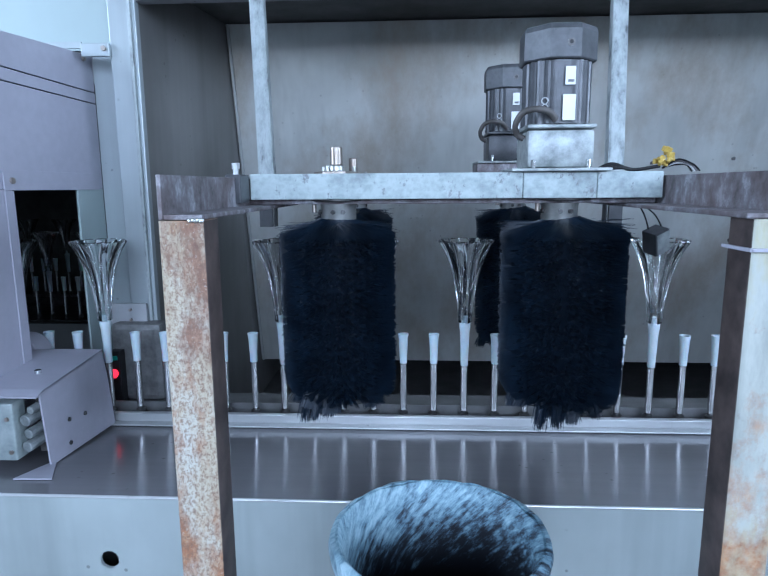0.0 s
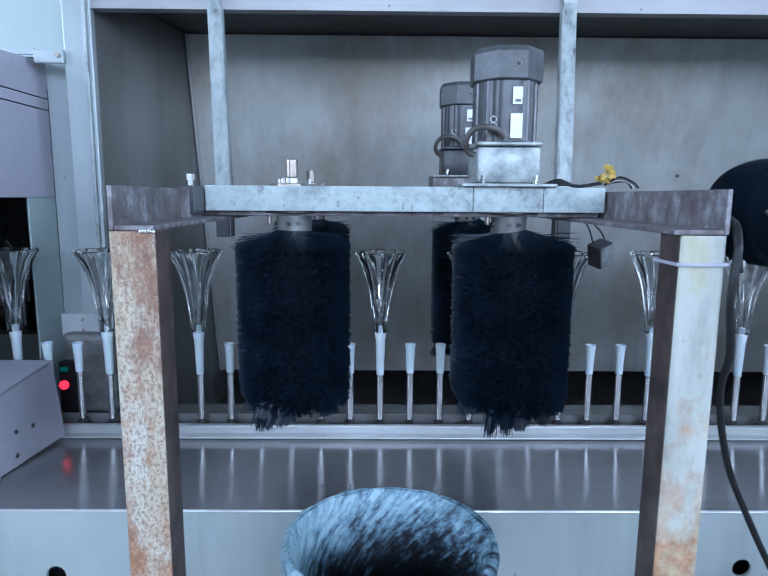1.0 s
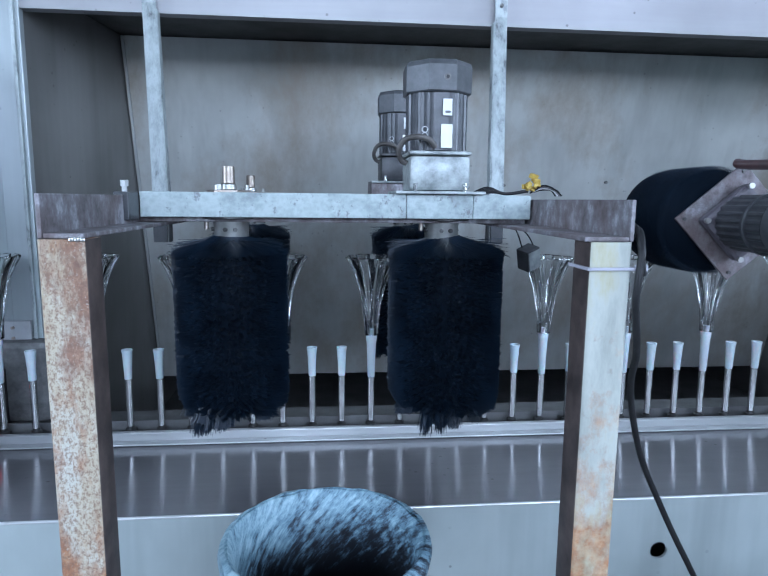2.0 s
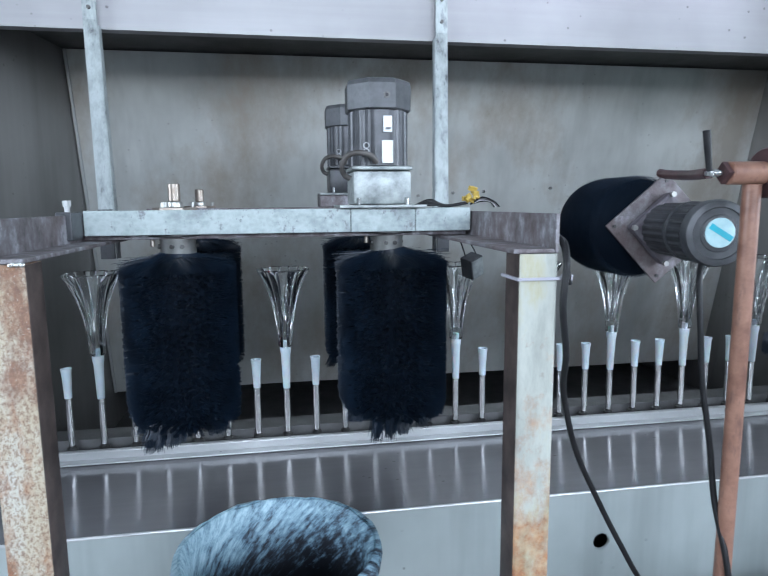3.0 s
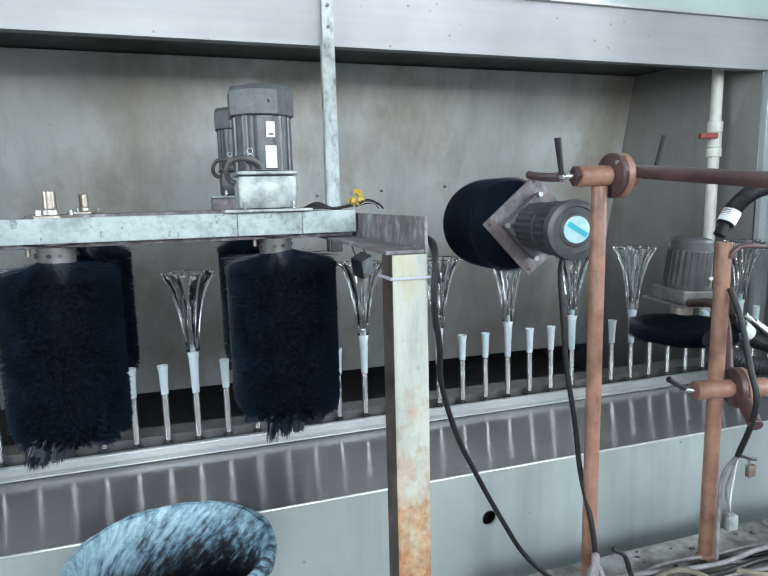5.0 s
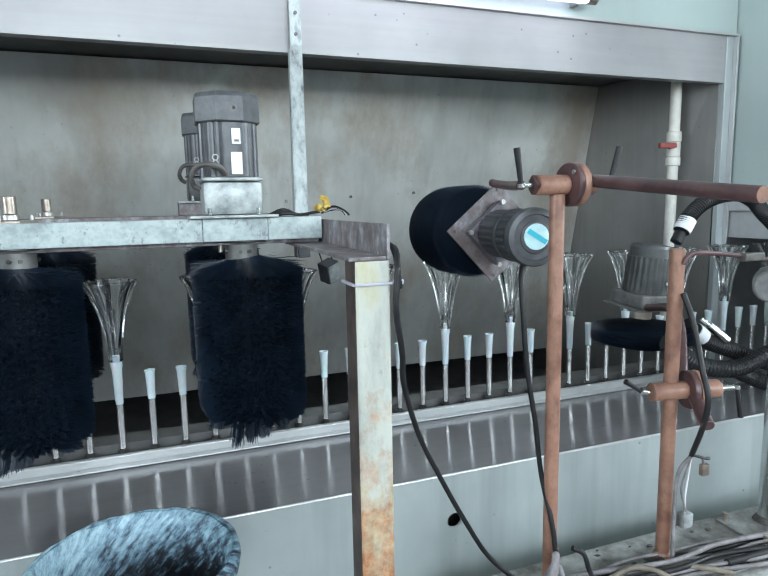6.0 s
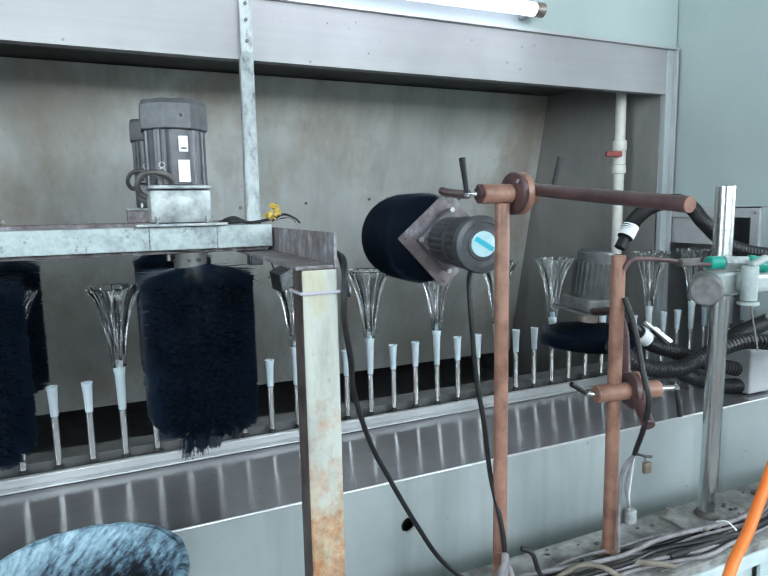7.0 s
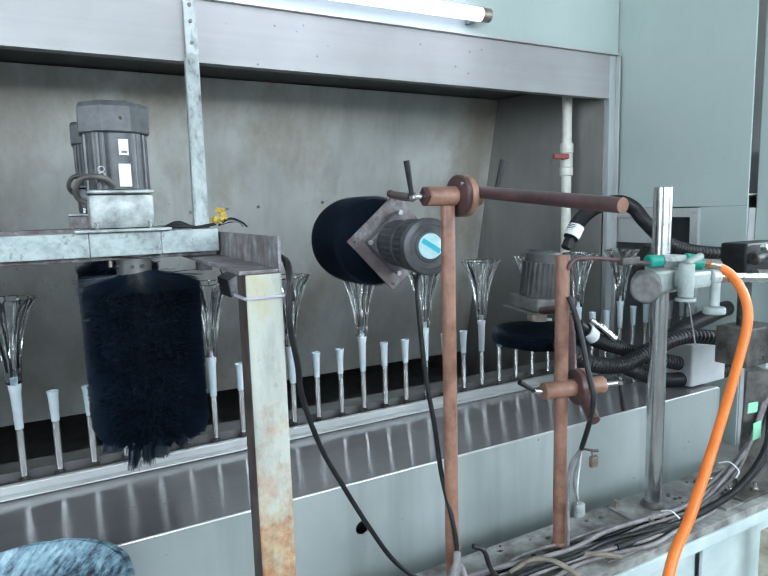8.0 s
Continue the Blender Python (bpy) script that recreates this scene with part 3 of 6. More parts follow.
def build_tunnels():
    # entry tunnel
    t = thing("entry_tunnel", (-0.9, 0.86, 0), "grey enamel sheet-metal tunnel that the line comes out of", "tunnel")
    o = Vector((-0.9, 0.86, 0))

    def put(name, bm, material, label="", smooth=False):
        bmesh.ops.translate(bm, vec=-o, verts=bm.verts)
        return part(name, bm, material, t, label, smooth)

    xe = -0.42
    for z0, z1 in ((1.283, 1.447), (1.4475, 1.468), (1.4685, 1.538)):
        bm = bmesh.new()
        box(bm, xe - 0.004, xe, 0.55, 1.028, z0, z1 - 0.0015, 0.0008)
        for v in bm.verts:
            if v.co.z > 1.5:
                v.co.z -= 0.062 * (1.028 - v.co.y)
        put("end_sheet", bm, TUNNEL, "grey enamelled sheet panel")
    bm = bmesh.new()
    box(bm, xe - 0.004, xe + 0.0005, 0.55, 0.755, 0.70, 1.2825, 0.0008)
    put("end_sheet", bm, TUNNEL)
    bm = bmesh.new()
    box(bm, xe - 0.004, xe, 0.937, 1.028, 0.70, 1.2825, 0.0008)
    put("end_sheet", bm, WALLPANEL)
    bm = bmesh.new()
    box(bm, xe + 0.001, xe + 0.0035, 0.735, 0.755, 1.0, 1.28, 0.0005)
    box(bm, xe + 0.001, xe + 0.0035, 0.735, 1.01, 1.281, 1.312, 0.0005)
    put("opening_rim", bm, TUNNEL)
    for d in ((-2.2, xe - 0.005, 0.55, 1.02, 1.498, 1.502), (-2.2, xe - 0.005, 0.546, 0.5495, 0.9, 1.50), (-2.2, 0.25, 2.5, 2.504, 0.7, 1.504),
              (-2.204, -2.2005, 0.546, 2.504, 0.7, 1.54), (-2.2, xe - 0.06, 1.0205, 1.40, 1.50, 1.504), (-2.2, -0.48, 1.4005, 1.9145, 1.50, 1.504), (-2.2, 0.25, 1.915, 2.4995, 1.50, 1.504),
              (0.2505, 0.2545, 1.915, 2.504, 0.7, 1.504), (-0.48, -0.476, 1.10, 1.914, 0.7, 1.504), (-0.4755, 0.25, 1.915, 1.919, 0.7, 1.4995), (-2.2, 0.25, 1.92, 2.4995, 0.79, 0.794)):
        bm = bmesh.new()
        box(bm, *d)
        put("shell_sheet", bm, DARKSTEEL)
    for y, z in ((0.752, 1.296), (0.99, 1.525)):
        bm = bmesh.new()
        rod(bm, (xe + 0.003, y, z), (xe + 0.007, y, z), 0.005, 10)
        put("screw", bm, OLDCHROME)
    bm = bmesh.new()
    box(bm, xe + 0.0005, -0.345, 1.029, 1.032, 0.7, 1.537, 0.0005)
    put("corner_flashing", bm, COLUMN, "pale galvanised corner flashing")
    bm = bmesh.new()
    box(bm, -0.402, -0.349, 0.958, 0.966, 1.521, 1.544, 0.0015)
    box(bm, -0.47, -0.4025, 0.962, 0.966, 1.536, 1.548, 0.001)
    put("bracket", bm, COLUMN, "folded pale metal bracket")
    bm = bmesh.new()
    rod(bm, (-0.358, 0.9575, 1.534), (-0.358, 0.953, 1.534), 0.0045, 10)
    put("screw", bm, OLDCHROME)
    # upper wall above the tunnel
    bm = bmesh.new()
    box(bm, -1.5, -0.3565, 1.021, 1.03, 1.545, 2.5)
    structure(part("wall_panel_upper", bm, WALLPANEL), "pale blue-green panel above the entry tunnel", "wall panel")

    # angled guard in front of the tunnel
    g = thing("chain_guard", (-0.45, 0.72, 0.867), "grey bent sheet-metal guard on the tank top", "guard")
    ox, oy, oz = 0.45, -0.72, -0.867

    def skin(name, pts, thick, label=""):
        """A sheet from an outline of points, thickened along the third axis."""
        g_bm = bmesh.new()
        loops = [[(x + ox + d[0], y + oy + d[1], z + oz + d[2]) for x, y, z in pts] for d in ((0, 0, 0), thick)]
        rings(g_bm, loops)
        return part(name, g_bm, TUNNEL, g, label)

    xb = -0.328
    # side sheet with a raked front edge, top sheet with a fold, hump over the chain, foot flange
    skin("side_sheet", [(xb, 0.640, 0.8812), (xb, 0.630, 0.990), (xb, 0.636, 0.997), (xb, 0.801, 1.011), (xb, 0.812, 0.965), (xb, 0.826, 0.8715)], (0.0025, 0, 0), "grey bent side sheet")
    skin("top_sheet", [(-0.62, 0.622, 0.9935), (-0.62, 0.640, 0.9985), (-0.62, 0.803, 1.0125), (-0.62, 0.803, 1.010), (-0.62, 0.640, 0.996), (-0.62, 0.622, 0.991)], (0.2945, 0, 0), "grey folded top sheet")
    skin("foot_flange", [(xb - 0.02, 0.588, 0.8856), (xb + 0.034, 0.590, 0.8856), (xb + 0.004, 0.648, 0.8806), (xb - 0.004, 0.648, 0.8806)], (0, 0, 0.002))
    bm = bmesh.new()
    rod(bm, (-0.47 + ox, 0.80 + oy, 1.000 + oz), (-0.47 + ox, 0.84 + oy, 1.000 + oz), 0.034, 32, None, 0.002)
    part("hump", bm, TUNNEL, g, "rounded end of the cover", True)
    one_box("back_sheet", (-0.62 + ox, xb - 0.001 + ox, 0.803 + oy, 0.806 + oy, 0.8885 + oz, 1.009 + oz), TUNNEL, g, "", 0.0005)
    # what shows inside the open front
    one_box("terminal_block", (-0.50 + ox, -0.366 + ox, 0.626 + oy, 0.655 + oy, 0.8945 + oz, 0.981 + oz), CLAMPPAINT, g, "pale plastic terminal block", 0.003)
    for dx, dz in ((-0.375, 0.958), (-0.373, 0.908), (-0.43, 0.95), (-0.43, 0.91)):
        one_rod("screw", (dx + ox, 0.6258 + oy, dz + oz), (dx + ox, 0.6235 + oy, dz + oz), 0.0032, OLDCHROME, g, "", 10)
    for dx, dz, r in ((-0.356, 0.912, 0.0085), (-0.352, 0.932, 0.0075), (-0.355, 0.952, 0.009), (-0.346, 0.968, 0.006)):
        one_rod("terminal", (dx + ox, 0.634 + oy, dz + oz), (dx + 0.006 + ox, 0.668 + oy, dz + 0.004 + oz), r, CASTING, g, "dull metal terminal", 8, 0.001)
    one_box("inner_plate", (-0.362 + ox, -0.336 + ox, 0.672 + oy, 0.676 + oy, 0.8885 + oz, 0.985 + oz), GRIME, g, "", 0.001)
    one_rod("screw", (-0.372 + ox, 0.70 + oy, 0.9795 + 0.0235 + oz), (-0.372 + ox, 0.70 + oy, 1.0085 + oz), 0.005, CHROME, g, "", 10)
    for y, z in ((0.692, 0.932), (0.690, 0.895), (0.735, 0.925)):
        one_rod("screw", (xb + 0.0026 + ox, y + oy, z + oz), (xb + 0.0046 + ox, y + oy, z + oz), 0.0034, FOOT, g, "", 10)

    # signal light
    s = thing("sensor_box", (-0.365, 0.925, 0.872), "small black sensor with a red light on the back ledge", "sensor")
    one_box("body", (-0.011, 0.011, -0.012, 0.016, 0.0, 0.105), RUBBER, s, "", 0.002)
    one_rod("lamp", (-0.002, -0.012, 0.062), (-0.002, -0.0165, 0.062), 0.0085, REDLED, s, "glowing red lamp", 12)
    one_box("green_lens", (-0.008, 0.007, -0.0145, -0.0125, 0.088, 0.097), GREEN, s, "green lens", 0.001)
    b = thing("grey_motor_cover", (-0.335, 0.945, 0.872), "worn grey box cover behind the spindles", "cover")
    one_box("body", (-0.045, 0.055, -0.012, 0.03, 0.0, 0.155), GEARGREY, b, "", 0.012)

    # exit tunnel
    t2 = thing("exit_tunnel", (2.1, 0.8, 0), "pale painted exit tunnel with a framed opening", "tunnel")
    o = Vector((2.1, 0.8, 0))

    def put2(name, bm, material, label=""):
        bmesh.ops.translate(bm, vec=-o, verts=bm.verts)
        return part(name, bm, material, t2, label)

    xw = 1.762
    bm = bmesh.new()
    box(bm, xw, xw + 0.004, 0.582, 0.978, 1.305, 2.5, 0.001)
    put2("end_sheet", bm, WALLPANEL, "pale blue-green end sheet")
    bm = bmesh.new()
    box(bm, xw, xw + 0.004, 0.582, 0.705, 0.70, 1.3045, 0.001)
    put2("end_sheet", bm, WALLPANEL)
    bm = bmesh.new()
    box(bm, xw, xw + 0.004, 0.80, 0.978, 1.205, 1.3045, 0.001)
    put2("end_sheet", bm, BOXGREY, "dull grey end sheet")
    bm = bmesh.new()
    box(bm, xw + 0.03, 2.6, 0.535, 0.579, 0.1, 2.5, 0.002)
    put2("front_sheet", bm, WALLPANEL)
    bm = bmesh.new()
    box(bm, xw - 0.012, xw - 0.0005, 0.70, 0.722, 1.0, 1.302, 0.001)
    box(bm, xw - 0.012, xw - 0.0005, 0.7225, 0.965, 1.278, 1.302, 0.001)
    put2("opening_frame", bm, BOXGREY, "grey steel opening frame")
    for d in ((xw + 0.005, 2.7, 1.15, 1.154, 0.7, 1.5), (xw + 0.005, 2.7, 0.58, 0.584, 0.7, 1.3), (2.7, 2.704, 0.58, 1.154, 0.7, 1.5), (xw + 0.005, 2.7, 0.585, 1.149, 1.33, 1.334)):
        bm = bmesh.new()
        box(bm, *d)
        put2("shell_sheet", bm, BOXGREY)
    for y in (0.711,):
        for z in (1.29, 1.20, 1.08):
            bm = bmesh.new()
            rod(bm, (xw - 0.0122, y, z), (xw - 0.015, y, z), 0.003, 8)
            put2("screw", bm, OLDCHROME)
    tagged(one_box("grey_guard_plate", (1.565, 1.695, 0.575, 0.66, 0.8885, 0.990), BOXGREY, None, "", 0.006), "pale grey sheet guard at the end of the tank top", "guard")


# ---- the line: spindles and glasses ----
MOVING = []


def build_spindle():
    s = thing("spindle", (0, Y_LINE, 0.866), "steel spindle with a white plastic cap on the chain", "spindle", "spindles on the chain")
    bm = bmesh.new()
    lathe(bm, [(0.0105, 0.0), (0.0105, 0.006), (0.0075, 0.007), (0.0075, 0.012), (0.009, 0.0135), (0.009, 0.019), (0.006, 0.021), (0.006, 0.024)], 14)
    part("foot", bm, FOOT, s, "oily dark foot", True)
    one_rod("tube", (0, 0, 0.022), (0, 0, 0.112), 0.0058, SPINDLE, s, "", 14, 0.0008)
    bm = bmesh.new()
    lathe(bm, [(0.0060, 0.110), (0.0065, 0.110), (0.0068, 0.125), (0.0084, 0.155), (0.0094, 0.161), (0.0094, 0.1625), (0.0078, 0.1625), (0.006, 0.150), (0.005, 0.149)], 16)
    part("cap", bm, WHITECAP, s, "white plastic cap", True)
    return s


def build_glass_spindle():
    s = thing("spindle", (0, Y_LINE, 0.866), "steel spindle with a long white plastic holder carrying a glass", "spindle", "spindles on the chain")
    bm = bmesh.new()
    lathe(bm, [(0.0105, 0.0), (0.0105, 0.006), (0.0075, 0.007), (0.0075, 0.012), (0.009, 0.0135), (0.009, 0.019), (0.006, 0.021), (0.006, 0.024)], 14)
    part("foot", bm, FOOT, s, "oily dark foot", True)
    one_rod("tube", (0, 0, 0.022), (0, 0, 0.112), 0.0058, SPINDLE, s, "", 14, 0.0008)
    bm = bmesh.new()
    lathe(bm, [(0.0060, 0.106), (0.0066, 0.107), (0.0075, 0.14), (0.0085, 0.170), (0.0097, 0.174), (0.0097, 0.1815), (0.0088, 0.183), (0.0048, 0.1835), (0.0046, 0.195), (0.003, 0.196)], 16)
    part("holder", bm, WHITECAP, s, "white plastic holder with a peg", True)
    return s


def build_glass():
    g = thing("fluted_glass", (0, Y_LINE, 1.05), "clear fluted trumpet-shaped glass with a scalloped rim on a spindle", "glass", "glasses on the line")
    bm = bmesh.new()
    f = 0.17
    outer = [(0.0105, 0.0, 0.02), (0.0122, 0.0015, 0.03), (0.0125, 0.008, 0.05), (0.0128, 0.022, 0.10), (0.0146, 0.042, f), (0.0180, 0.066, f), (0.0228, 0.088, f),
             (0.0295, 0.110, f), (0.0360, 0.126, f), (0.0415, 0.136, f), (0.0440, 0.1405, f), (0.0432, 0.143, f)]
    inner = [(0.0400, 0.1415, 0.06), (0.0370, 0.134, 0.03), (0.0305, 0.123, 0.02), (0.0245, 0.108, 0), (0.0180, 0.086, 0), (0.0134, 0.064, 0), (0.0102, 0.042, 0), (0.0085, 0.024, 0),
             (0.0070, 0.0195, 0), (0.0060, 0.0190, 0), (0.0058, 0.0, 0)]
    lathe(bm, outer + inner, 72, folds=12, close_ends=False)
    bm.verts.ensure_lookup_table()
    a, b = bm.verts[:72], bm.verts[-72:]
    for i in range(72):
        bm.faces.new((b[i], b[(i + 1) % 72], a[(i + 1) % 72], a[i]))
    part("bowl", bm, GLASS, g, "", True, 25)
    return g


INSIDE = []                      # rows of the line inside the tunnel


def build_line():
    first, carrier, glass = build_spindle(), build_glass_spindle(), build_glass()
    used = [False, False, False]
    k0 = math.floor((-1.35 - PHASE) / PITCH)
    k1 = math.ceil((1.80 - PHASE) / PITCH)

    def take(i, ob, m):
        if not used[i]:
            used[i] = True
            ob.matrix_basis = m
            return ob
        return copy_thing(ob, m)

    for k in range(k0, k1):
        x = PHASE + k * PITCH
        if k % 3 == 0:
            MOVING.append((take(1, carrier, pose(x, Y_LINE, 0.866, 0, 0, 17 * k)), x, 0.866, 17 * k))
            MOVING.append((take(2, glass, pose(x, Y_LINE, 1.05, 0, 0, 11 * k)), x, 1.05, 11 * k))
        else:
            MOVING.append((take(0, first, pose(x, Y_LINE, 0.866, 0, 0, 17 * k)), x, 0.866, 17 * k))
    # two more rows deep inside the entry tunnel
    for y, base_z, x0, jump in ((1.95, 0.80, -1.146, 0), (2.25, 0.832, -1.36, 1)):
        for k in range(-8, 9):
            x = x0 + k * PITCH
            if (k + jump) % 3 == 0:
                INSIDE.append((copy_thing(carrier, pose(x, y, base_z, 0, 0, 23 * k)), x, y, base_z, 23 * k))
                INSIDE.append((copy_thing(glass, pose(x, y, base_z + 0.184, 0, 0, 13 * k)), x, y, base_z + 0.184, 13 * k))
            else:
                INSIDE.append((copy_thing(first, pose(x, y, base_z, 0, 0, 23 * k)), x, y, base_z, 23 * k))
        bed = thing("chain_bed", (-0.9, y, 0.7945), "dark oily chain bar inside the tunnel", "chain")
        one_box("bar", (-1.0, 1.0, -0.012, 0.012, 0.0, base_z - 0.7943), FOOT, bed, "", 0)
    chain = thing("chain_bed", (0.1, Y_LINE, 0.866), "dark oily chain bar that carries the spindles", "chain")
    one_box("bar", (-1.58, 1.5, -0.012, 0.012, 0.0003, 0.0015), FOOT, chain, "", 0)


# ---- brushes and motors on the frame ----
def strands(name, starts, ends, thick, material, parent, label, m=None):
    """One mesh of blunt three-sided bristles from starts to ends."""
    p, q = np.array(starts, float), np.array(ends, float)
    d = q - p
    d /= np.linalg.norm(d, axis=1)[:, None] + 1e-9
    side = np.cross(d, (0.31, 0.17, 0.93))
    side /= np.linalg.norm(side, axis=1)[:, None] + 1e-9
    up = np.cross(d, side)
    verts = []
    for base_pts, r in ((p, thick * 1.3), (q, thick * 0.55)):
        for a in (0.0, 2.094, 4.189):
            verts.append(base_pts + r * (math.cos(a) * side + math.sin(a) * up))
    verts = np.stack(verts, 1).reshape(-1, 3)
    faces = []
    for i in range(0, len(verts), 6):
        faces += [(i, i + 1, i + 4, i + 3), (i + 1, i + 2, i + 5, i + 4), (i + 2, i, i + 3, i + 5), (i + 3, i + 4, i + 5)]
    me = bpy.data.meshes.new(name)
    me.from_pydata(verts.tolist(), [], faces)
    if m is not None:
        me.transform(m)
    me.materials.append(material)
    ob = new(name, me)
    ob.parent = parent
    return tagged(ob, label, kind="stuff")


def tufts(rng, radius, z0, z1, rows, columns, each, spread=0.0022, inner=0.55, stray=0.05, ruffled=()):
    """Starts and ends of bristles that stand in rows of tufts round a core."""
    starts, ends = [], []
    column_reach = rng.normal(0, 0.007, columns)
    column_turn = rng.normal(0, 0.016, columns)
    for j in range(rows):
        loose = 2.1 if any(lo <= j / rows <= hi for lo, hi in ruffled) else 1.0
        for i in range(columns):
            a = 2 * math.pi * (i + 0.12 * (j % 2)) / columns + column_turn[i] + rng.normal(0, 0.008)
            z = z0 + (z1 - z0) * (j + 0.5) / rows + rng.normal(0, 0.001)
            tilt, lean = rng.normal(0, 0.05) * loose, rng.normal(0, 0.05) * loose
            reach = rng.uniform(0.985, 1.005) + column_reach[i]
            for _ in range(each):
                aa = a + lean * 0.4 + rng.normal(0, stray * 0.6)
                r = radius * reach * (1 + rng.normal(0, 0.005 * loose))
                starts.append((radius * inner * math.cos(a), radius * inner * math.sin(a), z))
                ends.append((r * math.cos(aa), r * math.sin(aa), z + tilt * radius * 0.4 + rng.normal(0, spread)))
    return starts, ends


def build_roller_brush(place, length, radius, seed, fine, label):
    """An upright cylinder brush; the place is the middle of its top."""
    rng = np.random.default_rng(seed)
    b = thing("cylinder_brush", place, label, "brush", "cylinder brushes on the frame")
    bm = bmesh.new()
    core = radius * 0.86
    lathe(bm, [(0.018, 0.004), (core * 0.6, -0.006), (core * 0.98, -0.017), (core, -0.03), (core, -length * 0.86), (core * 0.84, -length + 0.012), (core * 0.7, -length + 0.004), (0.01, -length + 0.004)], 48)
    part("bristle_core", bm, BRISTLEBODY, b, "", True, 30)
    rows, columns = int(length / 0.0056), 62
    starts, ends = tufts(rng, radius, -length + 0.004, -0.014, rows, columns, fine, spread=0.0013, stray=0.036, ruffled=((0.30, 0.42), (0.0, 0.08)))
    # worn lower end, more on one side
    for i, (x, y, z) in enumerate(ends):
        low = max(0.0, (-length * 0.84 - z) / (length * 0.16))
        side = 0.5 - 0.5 * x / radius
        wear = 1 - low * low * (0.06 + 0.22 * side) * (0.8 + 0.4 * noise.noise(Vector((x * 40, y * 40, seed))))
        ends[i] = (x * wear, y * wear, z)
    # crown that fans out from the hub and falls to the shoulder
    for _ in range(300 * fine):
        a = rng.uniform(0, 2 * math.pi)
        r = radius * rng.uniform(0.75, 1.03)
        aa = a + rng.normal(0, 0.05)
        starts.append((0.019 * math.cos(a), 0.019 * math.sin(a), 0.006 + rng.uniform(-0.003, 0.003)))
        ends.append((r * math.cos(aa), r * math.sin(aa), -0.016 * r / radius + rng.normal(0, 0.0022)))
    for _ in range(420):
        a, r = rng.uniform(0, 2 * math.pi), radius * rng.uniform(0.8, 1.07)
        starts.append((0.03 * math.cos(a), 0.03 * math.sin(a), 0.002))
        ends.append((r * math.cos(a + rng.normal(0, 0.12)), r * math.sin(a + rng.normal(0, 0.12)), -0.010 + rng.normal(0, 0.006)))
    # ragged clumps under the lower end
    for k in range(30):
        a, rr = rng.uniform(0, 2 * math.pi), radius * rng.uniform(0.45, 0.85)
        hang = rng.uniform(0.0, 0.011)
        if k < 3:
            a, rr, hang = radians(215 + 18 * k + 3 * seed), radius * 0.78, 0.024 - 0.006 * k
        c = (rr * math.cos(a), rr * math.sin(a))
        for _ in range(150):
            x, y = c[0] + rng.normal(0, 0.004), c[1] + rng.normal(0, 0.004)
            starts.append((x * 0.85, y * 0.85, -length + 0.02))
            ends.append((x + rng.normal(0, 0.0015), y + rng.normal(0, 0.0015), -length - hang * rng.uniform(0.4, 1.1)))
    strands("bristles", starts, ends, 0.00044, BRISTLE, b, "stiff black bristles")
    return b


def build_hub(place, name="brush_hub"):
    h = thing(name, place, "dull steel hub clamped over a cylinder brush", "hub", "brush hubs")
    bm = bmesh.new()
    lathe(bm, [(0.012, -0.008), (0.0215, -0.006), (0.0235, 0.0), (0.0235, 0.018), (0.0245, 0.020), (0.0245, 0.025), (0.012, 0.026)], 28)
    collar = part("collar", bm, HUBSTEEL, h, "", True)
    one_rod("flange", (0, 0, 0.0262), (0, 0, 0.0296), 0.042, FOOT, h, "dark round flange", 32, 0.0008)
    for a in (-100, -70, 200, 20):
        c, s = 0.0235 * math.cos(radians(a)), 0.0235 * math.sin(radians(a))
        one_rod("bolt", (c * 0.95, s * 0.95, 0.012), (c * 1.14, s * 1.14, 0.012), 0.003, FOOT, collar, "", 8)
    one_rod("flange_bolt", (-0.031, -0.012, 0.012), (-0.031, -0.012, 0.026), 0.0032, OLDCHROME, h, "", 10)
    return h


